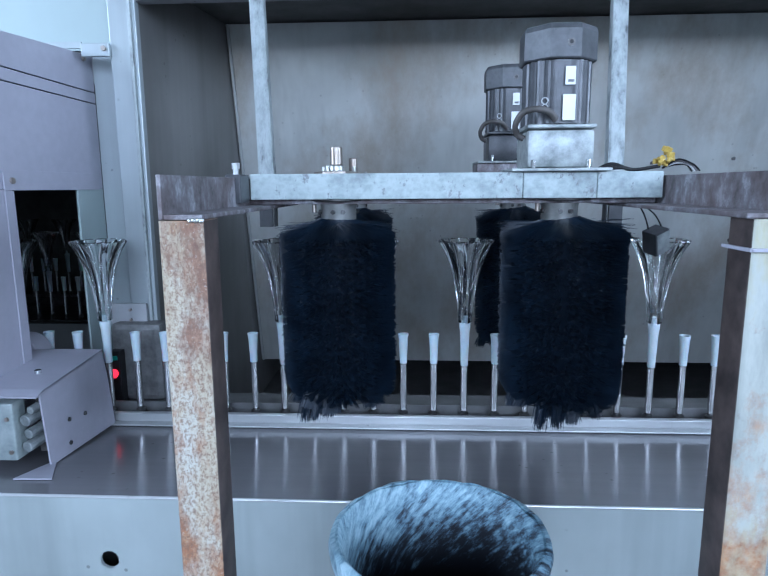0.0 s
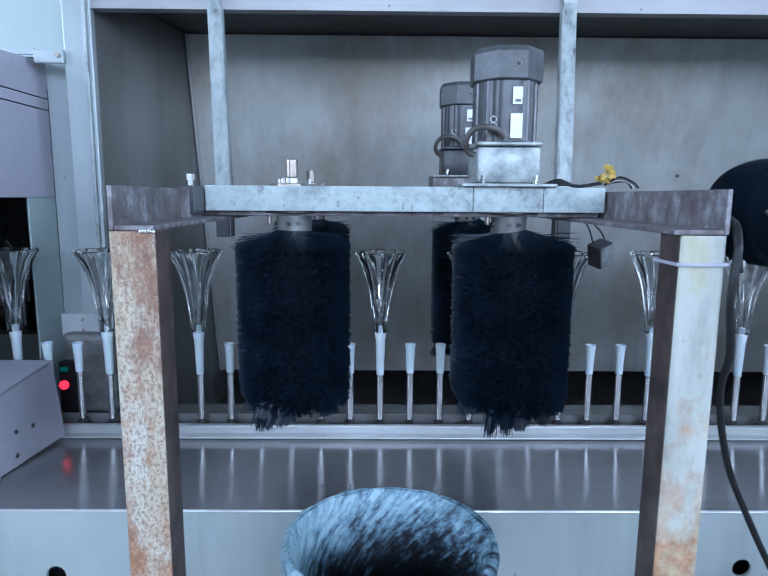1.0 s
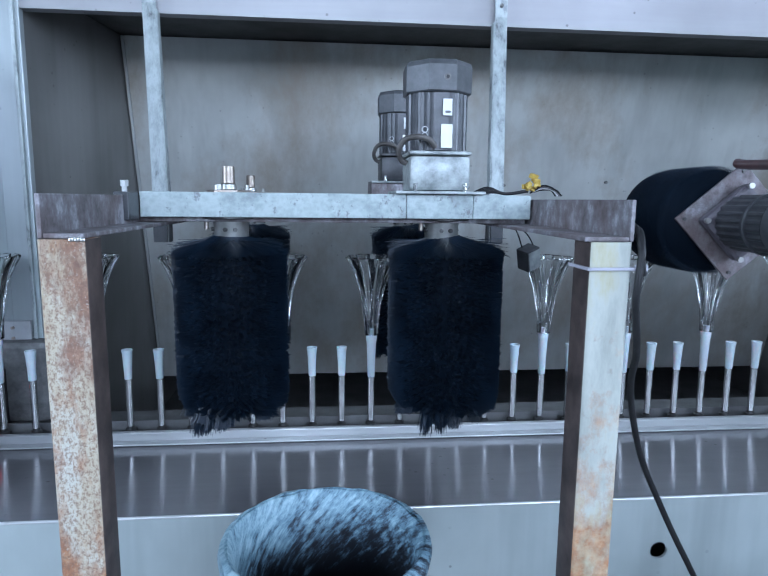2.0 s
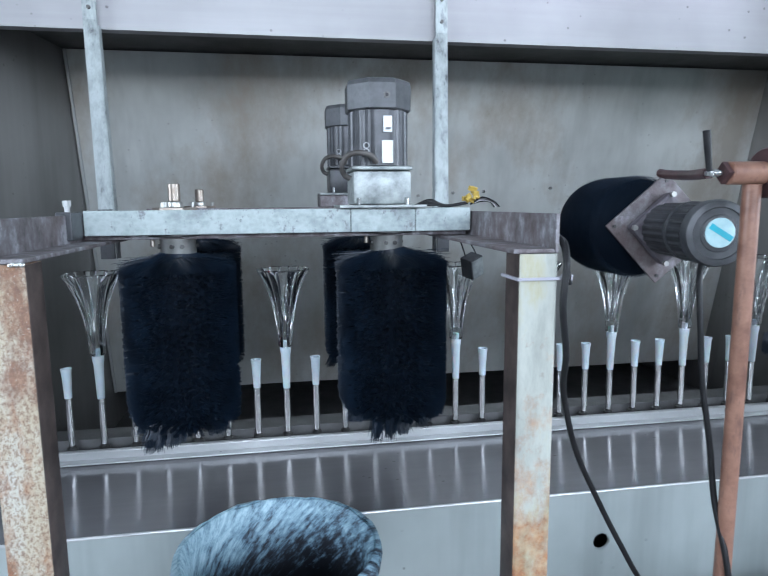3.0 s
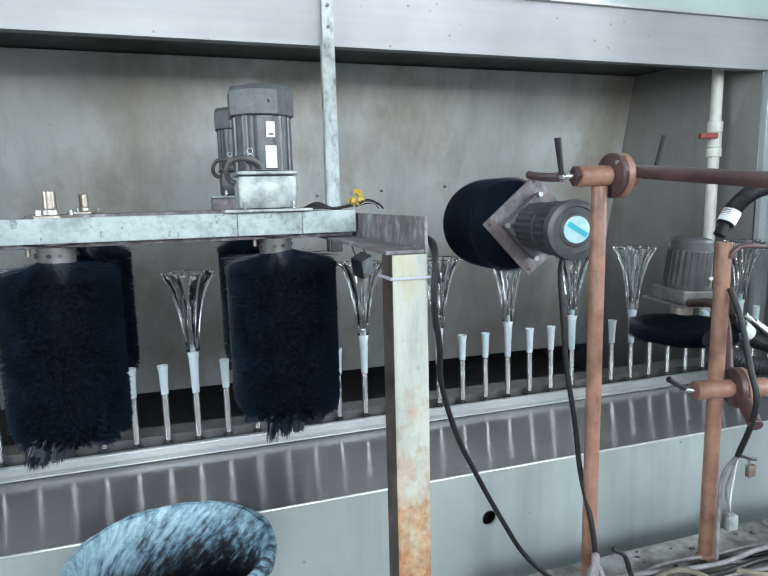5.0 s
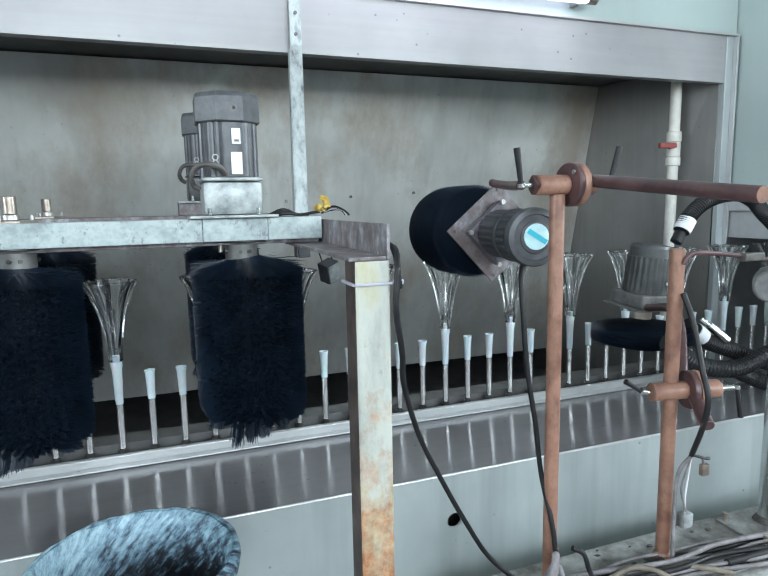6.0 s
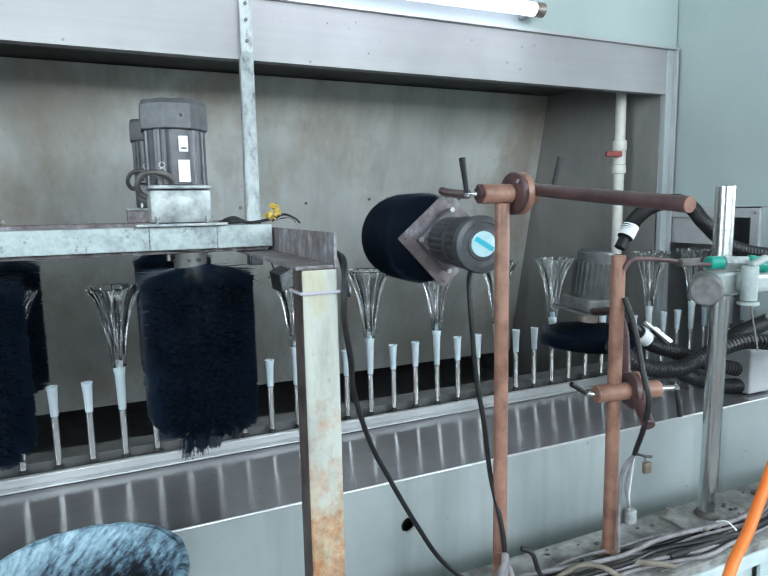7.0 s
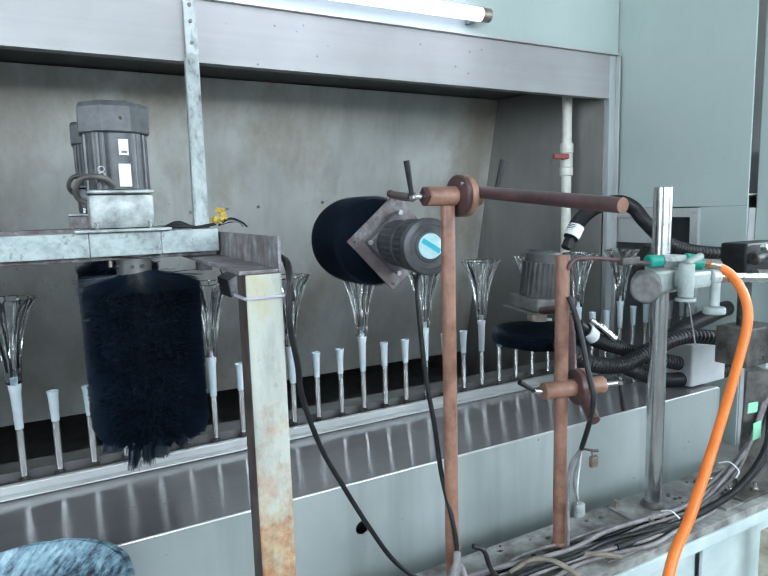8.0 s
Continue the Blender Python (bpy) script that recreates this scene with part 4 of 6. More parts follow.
def build_gear_motor(place, label, box_paint, turn=0.0):
    """An upright geared motor; the place is the middle of its foot."""
    g = thing("gear_motor", place, label, "electric motor", "geared motors")
    g.rotation_euler = (0, 0, radians(turn))
    one_box("foot_plate", (-0.06, 0.06, -0.05, 0.05, 0.0, 0.004), CASTING, g, "", 0.001)
    bm = bmesh.new()
    box(bm, -0.0405, 0.0405, -0.0405, 0.0405, 0.0042, 0.050, 0.006)
    box(bm, -0.042, 0.042, -0.042, 0.042, 0.0505, 0.0565, 0.004)
    gear = part("gearbox", bm, box_paint, g, "cast gearbox", True, 30)
    for sx in (-0.033, 0.033):
        for sy in (-0.0415, 0.0415):
            one_rod("stud", (sx, sy, 0.0042), (sx, sy, 0.014), 0.003, CHROME, gear, "", 8)
    # ribbed body
    bm = bmesh.new()
    seg = 96
    sect = []
    for i in range(seg):
        a = 2 * math.pi * i / seg
        ca, sa = abs(math.cos(a)), abs(math.sin(a))
        rr = min(0.0405 / max(ca, sa), 0.0415)
        rib = 0.0016 if (i % 4 in (0, 1)) and not (66 <= i <= 78) else 0.0
        sect.append(((rr - 0.0012 + rib) * math.cos(a), (rr - 0.0012 + rib) * math.sin(a)))
    rings(bm, [[(x, y, z) for x, y in sect] for z in (0.057, 0.131)])
    body = part("body", bm, MOTOR, g, "dark grey ribbed motor body")
    bm = bmesh.new()
    sect = []
    for i in range(8):
        a = radians(22.5 + 45 * i)
        sect.append((0.0475 * math.cos(a), 0.0475 * math.sin(a)))
    rings(bm, [[(x * s, y * s, z) for x, y in sect] for s, z in ((0.97, 0.1312), (1, 0.133), (1, 0.165), (0.96, 0.1705), (0.9, 0.172))])
    fan = part("fan_cover", bm, MOTORCAP, g, "grey eight-sided fan cover")
    one_rod("screw", (0.006, -0.0437, 0.149), (0.006, -0.0450, 0.149), 0.0045, FOOT, fan, "", 12)
    # raised black hexagon, the dark inside of the screw socket put into colour
    one_rod("screw_recess", (0.006, -0.0451, 0.149), (0.006, -0.0455, 0.149), 0.0026, RUBBER, fan, "", 6)
    one_box("upper_label", (0.001, 0.013, -0.0435, -0.0428, 0.101, 0.122), LABEL, body, "white paper label", 0.0002)
    one_box("lower_label", (-0.001, 0.014, -0.0435, -0.0428, 0.060, 0.090), LABEL, body, "white paper label", 0.0002)
    one_box("printed_bar", (0.004, 0.011, -0.0439, -0.0436, 0.104, 0.107), LABELINK, body, "", 0)
    for z in (0.075, 0.083):
        bm = bmesh.new()
        ring = []
        for rr, y in ((0.0042, -0.0405), (0.0042, -0.0425), (0.0032, -0.0425), (0.0032, -0.0405)):
            ring.append([(-0.022 + rr * math.cos(2 * math.pi * i / 16), y, z + rr * math.sin(2 * math.pi * i / 16)) for i in range(16)])
        rings(bm, ring, False)
        part("sticker_ring", bm, BOXGREY, body)
    one_hose("lead", [(-0.008, -0.041, 0.061), (-0.018, -0.047, 0.070), (-0.034, -0.047, 0.073), (-0.048, -0.040, 0.069), (-0.0545, -0.032, 0.056), (-0.051, -0.027, 0.045), (-0.043, -0.026, 0.040)], 0.0038, GRIME, g, "black lead", 8)
    return g


def build_frame():
    f = thing("brush_stand", (0.25, 0.36, 0), "welded angle-iron stand holding four brushes over the line", "stand")
    o = Vector((0.25, 0.36, 0))

    def put(name, bm, material, label="", smooth=False):
        bmesh.ops.translate(bm, vec=-o, verts=bm.verts)
        return part(name, bm, material, f, label, smooth)

    def tube(x0, y0, z1, material, label):
        bm = bmesh.new()
        r = 0.004
        pts = []
        for cx, cy, a0 in ((x0 + r, y0 + r, 180), (x0 + 0.04 - r, y0 + r, 270), (x0 + 0.04 - r, y0 + 0.04 - r, 0), (x0 + r, y0 + 0.04 - r, 90)):
            for k in range(4):
                a = radians(a0 + 30 * k)
                pts.append((cx + r * math.cos(a), cy + r * math.sin(a)))
        levels = [0.0 + z1 * i / 20 for i in range(21)]
        rings(bm, [[(x, y, z) for x, y in pts] for z in levels])
        post = put("post", bm, material, label, True)
        # inward faces get the darker colour that carries their shade
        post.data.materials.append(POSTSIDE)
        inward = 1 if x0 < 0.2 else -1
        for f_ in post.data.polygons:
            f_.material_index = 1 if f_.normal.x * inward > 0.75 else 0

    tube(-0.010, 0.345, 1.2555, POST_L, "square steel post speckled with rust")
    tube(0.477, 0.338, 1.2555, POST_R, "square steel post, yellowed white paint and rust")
    # angle irons from the posts to the cross beam
    for x_v, x_a, x_b, y0, lab in ((0.513, 0.470, 0.5125, 0.337, "dark angle-iron arm"), (-0.0110, -0.0065, 0.027, 0.350, "stained angle-iron arm with peeling grey paint")):
        bm = bmesh.new()
        box(bm, x_a, x_b, y0, 0.90, 1.256, 1.2605, 0.0012)
        box(bm, x_v, x_v + 0.004, y0, 0.90, 1.256, 1.2945, 0.0012)
        put("side_arm", bm, ANGLE, lab)
    # weld bead where the arm meets the post
    bm = bmesh.new()
    for i in range(5):
        bmesh.ops.create_icosphere(bm, subdivisions=1, radius=0.0024, matrix=pose(0.019 + 0.0024 * i, 0.3445, 1.2556 + 0.0005 * (i % 2)))
    put("weld", bm, HUBSTEEL, "small weld bead", True)
    # cross beam: two channels and plates
    for xa, xb in ((0.0, 0.3405), (0.3412, 0.4305), (0.4310, 0.5095)):
        bm = bmesh.new()
        box(bm, xa, xb, 0.600, 0.604, 1.2675, 1.2995, 0.0012)
        box(bm, xa, xb, 0.6045, 0.64, 1.2955, 1.2995, 0.0008)
        put("beam_front", bm, GALV, "mottled galvanised beam face")
    bm = bmesh.new()
    box(bm, 0.0, 0.5095, 0.6405, 0.70, 1.2945, 1.2985, 0.0008)
    box(bm, -0.0075, 0.5095, 0.62, 0.66, 1.2610, 1.2670, 0.0008)
    put("beam_top", bm, ANGLE)
    bm = bmesh.new()
    box(bm, 0.0, 0.5095, 0.95, 0.954, 1.2705, 1.3, 0.0008)
    box(bm, 0.0, 0.5095, 0.9545, 1.05, 1.296, 1.30, 0.0008)
    put("rear_beam", bm, ANGLE, "dark rear angle beam")
    for x in (-0.0110, 0.491):
        bm = bmesh.new()
        box(bm, x, x + 0.03, 0.9005, 0.95, 1.256, 1.2605, 0.0008)
        box(bm, x if x < 0 else x + 0.026, (x if x < 0 else x + 0.026) + 0.004, 0.9005, 1.05, 1.261, 1.2955, 0.0008)
        put("rear_arm", bm, ANGLE)
    # clamp block at the left end
    bm = bmesh.new()
    box(bm, -0.0185, -0.0005, 0.560, 0.5985, 1.2640, 1.2985, 0.0015)
    put("clamp_block", bm, MOTOR, "grey square clamp block")
    bm = bmesh.new()
    rod(bm, (-0.0105, 0.578, 1.2986), (-0.0105, 0.578, 1.305), 0.0032, 10)
    rod(bm, (-0.0105, 0.578, 1.3052), (-0.0105, 0.578, 1.3125), 0.005, 6)
    put("clamp_bolt", bm, LIP, "bright hexagon bolt")
    # two straps that hang the frame from the hood
    for xb, xt in ((-0.0475, -0.075), (0.5405, 0.560)):
        bm = bmesh.new()
        w = 0.0115
        rings(bm, [[(xb - w, 0.868, 1.29), (xb + w, 0.868, 1.29), (xb + w, 0.872, 1.29), (xb - w, 0.872, 1.29)],
                   [(xb - w, 0.868, 1.30), (xb + w, 0.868, 1.30), (xb + w, 0.872, 1.30), (xb - w, 0.872, 1.30)],
                   [(xt - w, 0.954, 1.63), (xt + w, 0.954, 1.63), (xt + w, 0.958, 1.63), (xt - w, 0.958, 1.63)],
                   [(xt - w, 0.955, 1.735), (xt + w, 0.955, 1.735), (xt + w, 0.959, 1.735), (xt - w, 0.959, 1.735)]])
        e0, e1 = (w + 0.0003, w + 0.003) if xb < 0 else (-w - 0.003, -w - 0.0003)
        rings(bm, [[(xb + e0, 0.868, 1.29), (xb + e1, 0.868, 1.29), (xb + e1, 0.888, 1.29), (xb + e0, 0.888, 1.29)],
                   [(xt + e0, 0.952, 1.62), (xt + e1, 0.952, 1.62), (xt + e1, 0.968, 1.62), (xt + e0, 0.968, 1.62)]])
        strap = put("strap", bm, STRAP, "scuffed galvanised angle strap")
        bm = bmesh.new()
        box(bm, xb - w, xb + w, 0.862, 0.8675, 1.216, 1.30, 0.001)
        box(bm, xb + e0, xb + e1, 0.868, 0.888, 1.216, 1.289, 0.0008)
        put("strap_foot", bm, MOTOR, "strap foot, darker than the strap above it")
        for z in (1.65, 1.69, 1.72):
            bm = bmesh.new()
            rod(bm, (xt, 0.955, z), (xt, 0.951, z), 0.0035, 10)
            put("rivet", bm, FOOT).parent = strap
    # cable tie round the right post
    bm = bmesh.new()
    for d in ((0.4745, 0.5195, 0.3345, 0.3372, 1.2295, 1.2325), (0.4735, 0.4765, 0.3345, 0.380, 1.2295, 1.2325), (0.5175, 0.5205, 0.3345, 0.380, 1.2295, 1.2325)):
        box(bm, *d, 0.0006)
    box(bm, 0.520, 0.530, 0.332, 0.339, 1.229, 1.235, 0.001)
    put("cable_tie", bm, TUNNEL, "grey plastic cable tie")
    return f


def build_frame_fittings():
    # bearing shafts over the left pair of brushes
    for x, y, z in ((0.104, 0.646, 1.2988), (0.089, 1.0, 1.3003)):
        s = thing("bearing_shaft", (x, y, z), "worn bronze shaft end with a flange and bolts", "shaft", "shaft ends")
        one_rod("flange", (0, 0, 0), (0, 0, 0.004), 0.03, OLDCHROME, s, "", 6, 0.0005)
        one_rod("collar", (0, 0, 0.0042), (0, 0, 0.012), 0.0105, HUBSTEEL, s, "", 20, 0.001)
        one_rod("shaft", (0, 0, 0.0122), (0, 0, 0.036), 0.0082, OLDCHROME, s, "worn brownish shaft end", 18, 0.001)
        for a in (20, 140, 250):
            c, q = 0.024 * math.cos(radians(a)), 0.024 * math.sin(radians(a))
            one_rod("bolt", (c, q, 0.0042), (c, q, 0.011), 0.0032, HUBSTEEL, s, "", 8)
    build_hub((0.106, 0.646, 1.2385))
    build_hub((0.397, 0.646, 1.2385))
    build_hub((0.089, 1.0, 1.235))
    build_hub((0.393, 1.0, 1.235))
    for x, z in ((0.393, 1.2645),):
        tagged(one_rod("shaft_housing", (x, 1.0, z), (x, 1.0, 1.2955), 0.028, FOOT), "dark round shaft housing under the rear beam", "housing")
    tagged(one_rod("shaft_housing", (0.089, 1.0, 1.2645), (0.089, 1.0, 1.2955), 0.02, FOOT), "dark round shaft housing under the rear beam", "housing")
    for x in (0.106, 0.397):
        tagged(one_rod("shaft_housing", (x, 0.646, 1.2690), (x, 0.646, 1.2940), 0.02, FOOT), "dark round shaft housing under the beam", "housing")
    build_gear_motor((0.385, 0.640, 1.3000), "geared motor, dark ribbed body on a bright gearbox on the beam", CASTING)
    # same gearbox in a dark colour, standing in for the shade back there
    build_gear_motor((0.380, 1.0, 1.3235), "dark grey geared motor on the rear beam, shade put into its gearbox colour", MOTOR)
    tagged(one_box("motor_packing", (0.32, 0.44, 0.955, 1.049, 1.3003, 1.3232), ANGLE), "dark steel packing plate under the rear motor", "plate")
    L = "thick black cylinder brush of stiff bristles hanging from the beam"
    build_roller_brush((0.104, 0.646, 1.234), 0.238, 0.077, 3, 15, L)
    build_roller_brush((0.404, 0.646, 1.234), 0.240, 0.0815, 8, 15, L)
    build_roller_brush((0.089, 1.0, 1.236), 0.240, 0.074, 13, 7, L)
    build_roller_brush((0.399, 1.0, 1.236), 0.258, 0.074, 21, 7, L)
    # leads, yellow connector and small box hanging on a wire
    c = thing("wire_connector", (0.515, 0.62, 1.2975), "yellow plastic wire connector with loose wires on the arm", "connector")
    rnd = random.Random(4)
    for _ in range(11):
        x, y = rnd.uniform(-0.008, 0.008), rnd.uniform(-0.008, 0.008)
        z = rnd.uniform(0.002, 0.024)
        m = pose(x, y, z + 0.006, rnd.uniform(-40, 40), rnd.uniform(-40, 40), rnd.uniform(0, 90))
        one_box("block", (-0.0045, 0.0045, -0.0022, 0.0022, -0.003, 0.0035), YELLOW, c, "", 0.001, m)
    for i in range(4):
        one_hose("wire", [(0, 0, 0.006), (0.016, -0.006 + 0.004 * i, 0.016 - 0.002 * i), (0.032, -0.01 + 0.006 * i, 0.01), (0.04, -0.012 + 0.007 * i, 0.002)], 0.0013, (RUBBER, CABLEGREY, LABEL, RUBBER)[i], c, "", 6)
    for i in range(4):
        ob = one_hose("motor_cable", [(0.44, 0.62 + 0.008 * i, 1.3022), (0.462, 0.615 + 0.01 * i, 1.304 + 0.002 * i), (0.485, 0.625 + 0.006 * i, 1.302), (0.512, 0.62 + 0.003 * i, 1.306)], 0.0022, RUBBER, None, "", 8)
        tagged(ob, "black motor cable lying on the beam", "cable", "motor cables")
    h = thing("hanging_box", (0.545, 0.70, 1.206), "small grey box hanging from the arm on a wire loop", "box")
    m = pose(0, 0, 0, 12, -20, 25)
    one_box("body", (-0.013, 0.013, -0.012, 0.012, -0.017, 0.017), MOTORCAP, h, "", 0.0012, m)
    one_box("face_plate", (-0.0115, 0.0115, -0.0135, -0.0122, -0.015, 0.015), CASTING, h, "", 0.0004, m)
    one_hose("wire_loop", [(-0.010, 0.0, 0.012), (-0.018, 0.0, 0.035), (-0.028, 0, 0.052)], 0.0011, RUBBER, h, "", 6)
    one_hose("wire_loop", [(0.008, 0.0, 0.016), (-0.004, 0.0, 0.036), (-0.026, 0, 0.053)], 0.0011, RUBBER, h, "", 6)
    # lead down the right post
    p = one_hose("post_cable", [(0.522, 0.50, 1.2655), (0.524, 0.42, 1.266), (0.527, 0.355, 1.268), (0.524, 0.335, 1.25), (0.522, 0.332, 1.232), (0.521, 0.333, 1.20), (0.532, 0.345, 1.15), (0.548, 0.38, 1.10), (0.58, 0.41, 1.02),
                                (0.613, 0.42, 0.955), (0.65, 0.42, 0.885), (0.69, 0.42, 0.82), (0.74, 0.40, 0.772)], 0.0035, RUBBER, None, "", 10)
    tagged(p, "black cable strapped to the post and hanging to the bench", "cable")
    p = one_hose("post_cable", [(0.521, 0.52, 1.2655), (0.521, 0.43, 1.268), (0.523, 0.36, 1.272), (0.5235, 0.342, 1.262), (0.5235, 0.334, 1.245), (0.5275, 0.334, 1.225)], 0.0028, RUBBER, None, "", 8)
    tagged(p, "thin black cable looped over the arm end", "cable")


# ---- poles, clamps and small brush units ----
def build_pole(name, x, y, z0, z1, r, material, label):
    p = thing(name, (x, y, z0), label, "pole")
    one_rod("tube", (0, 0, 0.003), (0, 0, z1 - z0), r, material, p, "", 24, 0.001)
    bm = bmesh.new()
    lathe(bm, [(r * 1.45, 0), (r * 1.45, 0.004), (r * 1.2, 0.011), (r * 1.02, 0.014)], 24)
    part("weld_collar", bm, GRIME if material is CHROME else material, p, "dark weld collar" if material is CHROME else "", True)
    return p


def lever(parent, foot, top):
    """A clamp lever: a bright stud with a black tapered grip."""
    f, t = Vector(foot), Vector(top)
    lv = one_rod("lever", f, t, 0.0030, RUBBER, parent, "black lever grip", 10, 0.0, 0.0042)
    part_at = f + (t - f) * 0.04
    one_rod("ferrule", f - (t - f) * 0.06, part_at, 0.005, CHROME, lv, "", 10)
    return lv


def build_side_brush():
    build_pole("clamp_pole", 0.757, 0.375, 0.76, 1.323, 0.0095, COPPER, "brown painted round steel pole on the bench")
    c = thing("pole_clamp", (0.757, 0.375, 1.335), "brown painted swivel clamp with black levers on the pole", "clamp")
    one_rod("socket", (-0.032, 0, 0), (0.013, 0, 0), 0.0125, COPPER, c, "", 24, 0.0015)
    one_rod("socket_face", (-0.038, 0, 0), (-0.0322, 0, 0), 0.012, COPPERDARK, c, "", 4)
    bm = bmesh.new()
    lathe(bm, [(0.012, 0), (0.026, 0.0005), (0.0275, 0.002), (0.0275, 0.0065), (0.0262, 0.0085)], 36, m=Matrix.Translation((0.0132, 0, 0)) @ pose(0, 0, 0, 0, 90, 0))
    part("disc", bm, COPPERDARK, c, "", True)
    bm = bmesh.new()
    lathe(bm, [(0.0262, 0), (0.0275, 0.002), (0.0275, 0.0085), (0.026, 0.01), (0.012, 0.0105)], 36, m=Matrix.Translation((0.022, 0, 0)) @ pose(0, 0, 0, 0, 90, 0))
    part("disc", bm, COPPER, c, "", True)
    one_rod("socket", (0.033, 0, 0), (0.052, 0, 0), 0.0135, COPPER, c, "", 24, 0.0015)
    one_rod("stud", (-0.050, 0, 0), (-0.0385, 0, 0), 0.004, CHROME, c, "bright stud", 10)
    lever(c, (-0.056, -0.004, 0.0), (-0.064, -0.006, 0.044))
    lever(c, (0.056, -0.03, 0.006), (0.066, -0.032, 0.044))
    one_rod("screw", (0.0125, -0.016, 0.015), (0.011, -0.016, 0.015), 0.003, CHROME, c, "", 8)
    a = thing("cross_arm", (0.797, 0.30, 1.335), "dark brown painted round bar held in the swivel clamp", "bar")
    one_rod("bar", (0.0, 0.10, 0.008), (0.0, -0.168, -0.0175), 0.0080, COPPERDARK, a, "", 24, 0.001)
    one_rod("cut_end", (0.0, -0.1683, -0.01755), (0.0, -0.169, -0.0176), 0.0078, COPPER, a, "pale sawn end", 24)

    b = thing("side_brush_unit", (0.779, 0.543, 1.267), "tilted square plate with a grey ribbed motor driving a black brush", "brush unit")
    b.rotation_euler = (0, 0, radians(-9.5))
    d = pose(0, 0, 0, 0, 48, 0)
    plate = one_box("plate", (-0.056, 0.056, 0.026, 0.0305, -0.056, 0.056), ANGLE, b, "grey square plate standing on its corner", 0.001, d)
    one_box("gear_plate", (-0.037, 0.037, 0.006, 0.0255, -0.037, 0.037), PLUMGREY, b, "purple-grey motor flange", 0.006, d)
    for sx, sz in ((-1, -1), (-1, 1), (1, -1), (1, 1)):
        q = d @ Vector((sx * 0.048, 0.026, sz * 0.048))
        one_rod("bolt", q, q - Vector((0, 0.003, 0)), 0.0025, FOOT, plate, "", 8)
        q = d @ Vector((sx * 0.034, 0.004, sz * 0.034))
        one_rod("bolt", q, q - Vector((0, 0.006, 0)), 0.0038, HUBSTEEL, b, "", 8)
    bm = bmesh.new()
    turn = pose(0, 0, 0, 90, 0, 0)
    loops = []
    for y, r0, rib in ((0.006, 0.0365, 1), (-0.058, 0.0365, 1), (-0.059, 0.0385, 0), (-0.064, 0.0385, 0), (-0.065, 0.0365, 0), (-0.070, 0.0365, 0), (-0.071, 0.038, 1), (-0.106, 0.038, 1), (-0.1065, 0.0400, 0)):
        loop = []
        for i in range(96):
            an = 2 * math.pi * i / 96
            r = r0 - (0.0016 if rib and i % 4 in (0, 1) else 0)
            loop.append((r * math.cos(an), y, r * math.sin(an)))
        loops.append(loop)
    rings(bm, loops)
    part("motor_body", bm, MOTOR, b, "dark grey ribbed motor body")
    bm = bmesh.new()
    lathe(bm, [(0.0385, 0.0), (0.0402, 0.001), (0.0402, 0.012), (0.0385, 0.0155), (0.0315, 0.0165), (0.0305, 0.0150), (0.0225, 0.0150), (0.0215, 0.0165), (0.0195, 0.0168)], 48, m=Matrix.Translation((0, -0.107, 0)) @ turn)
    cap = part("end_cap", bm, MOTORCAP, b, "grey round motor end cap", True)
    bm = bmesh.new()
    lathe(bm, [(0.0178, 0.0), (0.0178, 0.0012), (0.0172, 0.0016)], 28, m=Matrix.Translation((0.0, -0.1240, 0.001)) @ turn)
    part("round_label", bm, PALECYAN, cap, "pale cyan round label")
    one_box("label_band", (-0.0155, 0.0155, -0.1262, -0.1257, -0.002, 0.005), CYAN, cap, "teal band on the label", 0.0001, pose(0.0, 0, 0.0, 0, 32, 0))
    one_rod("screw", (0.026, -0.1222, -0.012), (0.026, -0.1242, -0.012), 0.0022, CHROME, cap, "", 8)
    one_hose("support_arm", [(-0.004, 0.0285, 0.078), (-0.005, 0.005, 0.075), (-0.018, -0.08, 0.070), (-0.0448, -0.1747, 0.068)], 0.0062, COPPERDARK, b, "short brown support bar", 12)
    # the brush behind the plate: it spins, so it is a thing of its own
    s = thing("spinning_brush", (0.764, 0.641, 1.268), "round black brush spinning behind a square plate", "brush")
    back = pose(0, 0, 0, -90, 0, 0)
    bm = bmesh.new()
    lathe(bm, [(0.02, -0.055), (0.068, -0.052), (0.0735, -0.035), (0.0735, 0.045), (0.071, 0.065), (0.062, 0.082), (0.045, 0.091), (0.02, 0.093)], 64, m=back)
    part("bristle_core", bm, BRISTLEBODY, s, "", True, 70)
    starts, ends = tufts(np.random.default_rng(31), 0.0745, -0.048, 0.05, 22, 100, 6, 0.003, 0.6, 0.03)
    strands("bristles", starts, ends, 0.0005, BRISTLE, s, "black bristles", back)
    # lead of this motor
    p = one_hose("motor_cable", [(0.752, 0.44, 1.234), (0.735, 0.42, 1.215), (0.733, 0.41, 1.16), (0.737, 0.405, 1.09), (0.744, 0.395, 1.02), (0.748, 0.385, 0.95), (0.752, 0.362, 0.88), (0.756, 0.35, 0.80), (0.77, 0.34, 0.768)], 0.0036, RUBBER, None, "", 8)
    tagged(p, "black motor cable hanging beside the brown pole", "cable")
    t = one_hose("wire_tie", [(0.747, 0.371, 0.845), (0.757, 0.363, 0.845), (0.767, 0.371, 0.846), (0.767, 0.38, 0.845)], 0.0015, COPPER, None, "", 6)
    tagged(t, "copper wire tie on the pole", "wire")


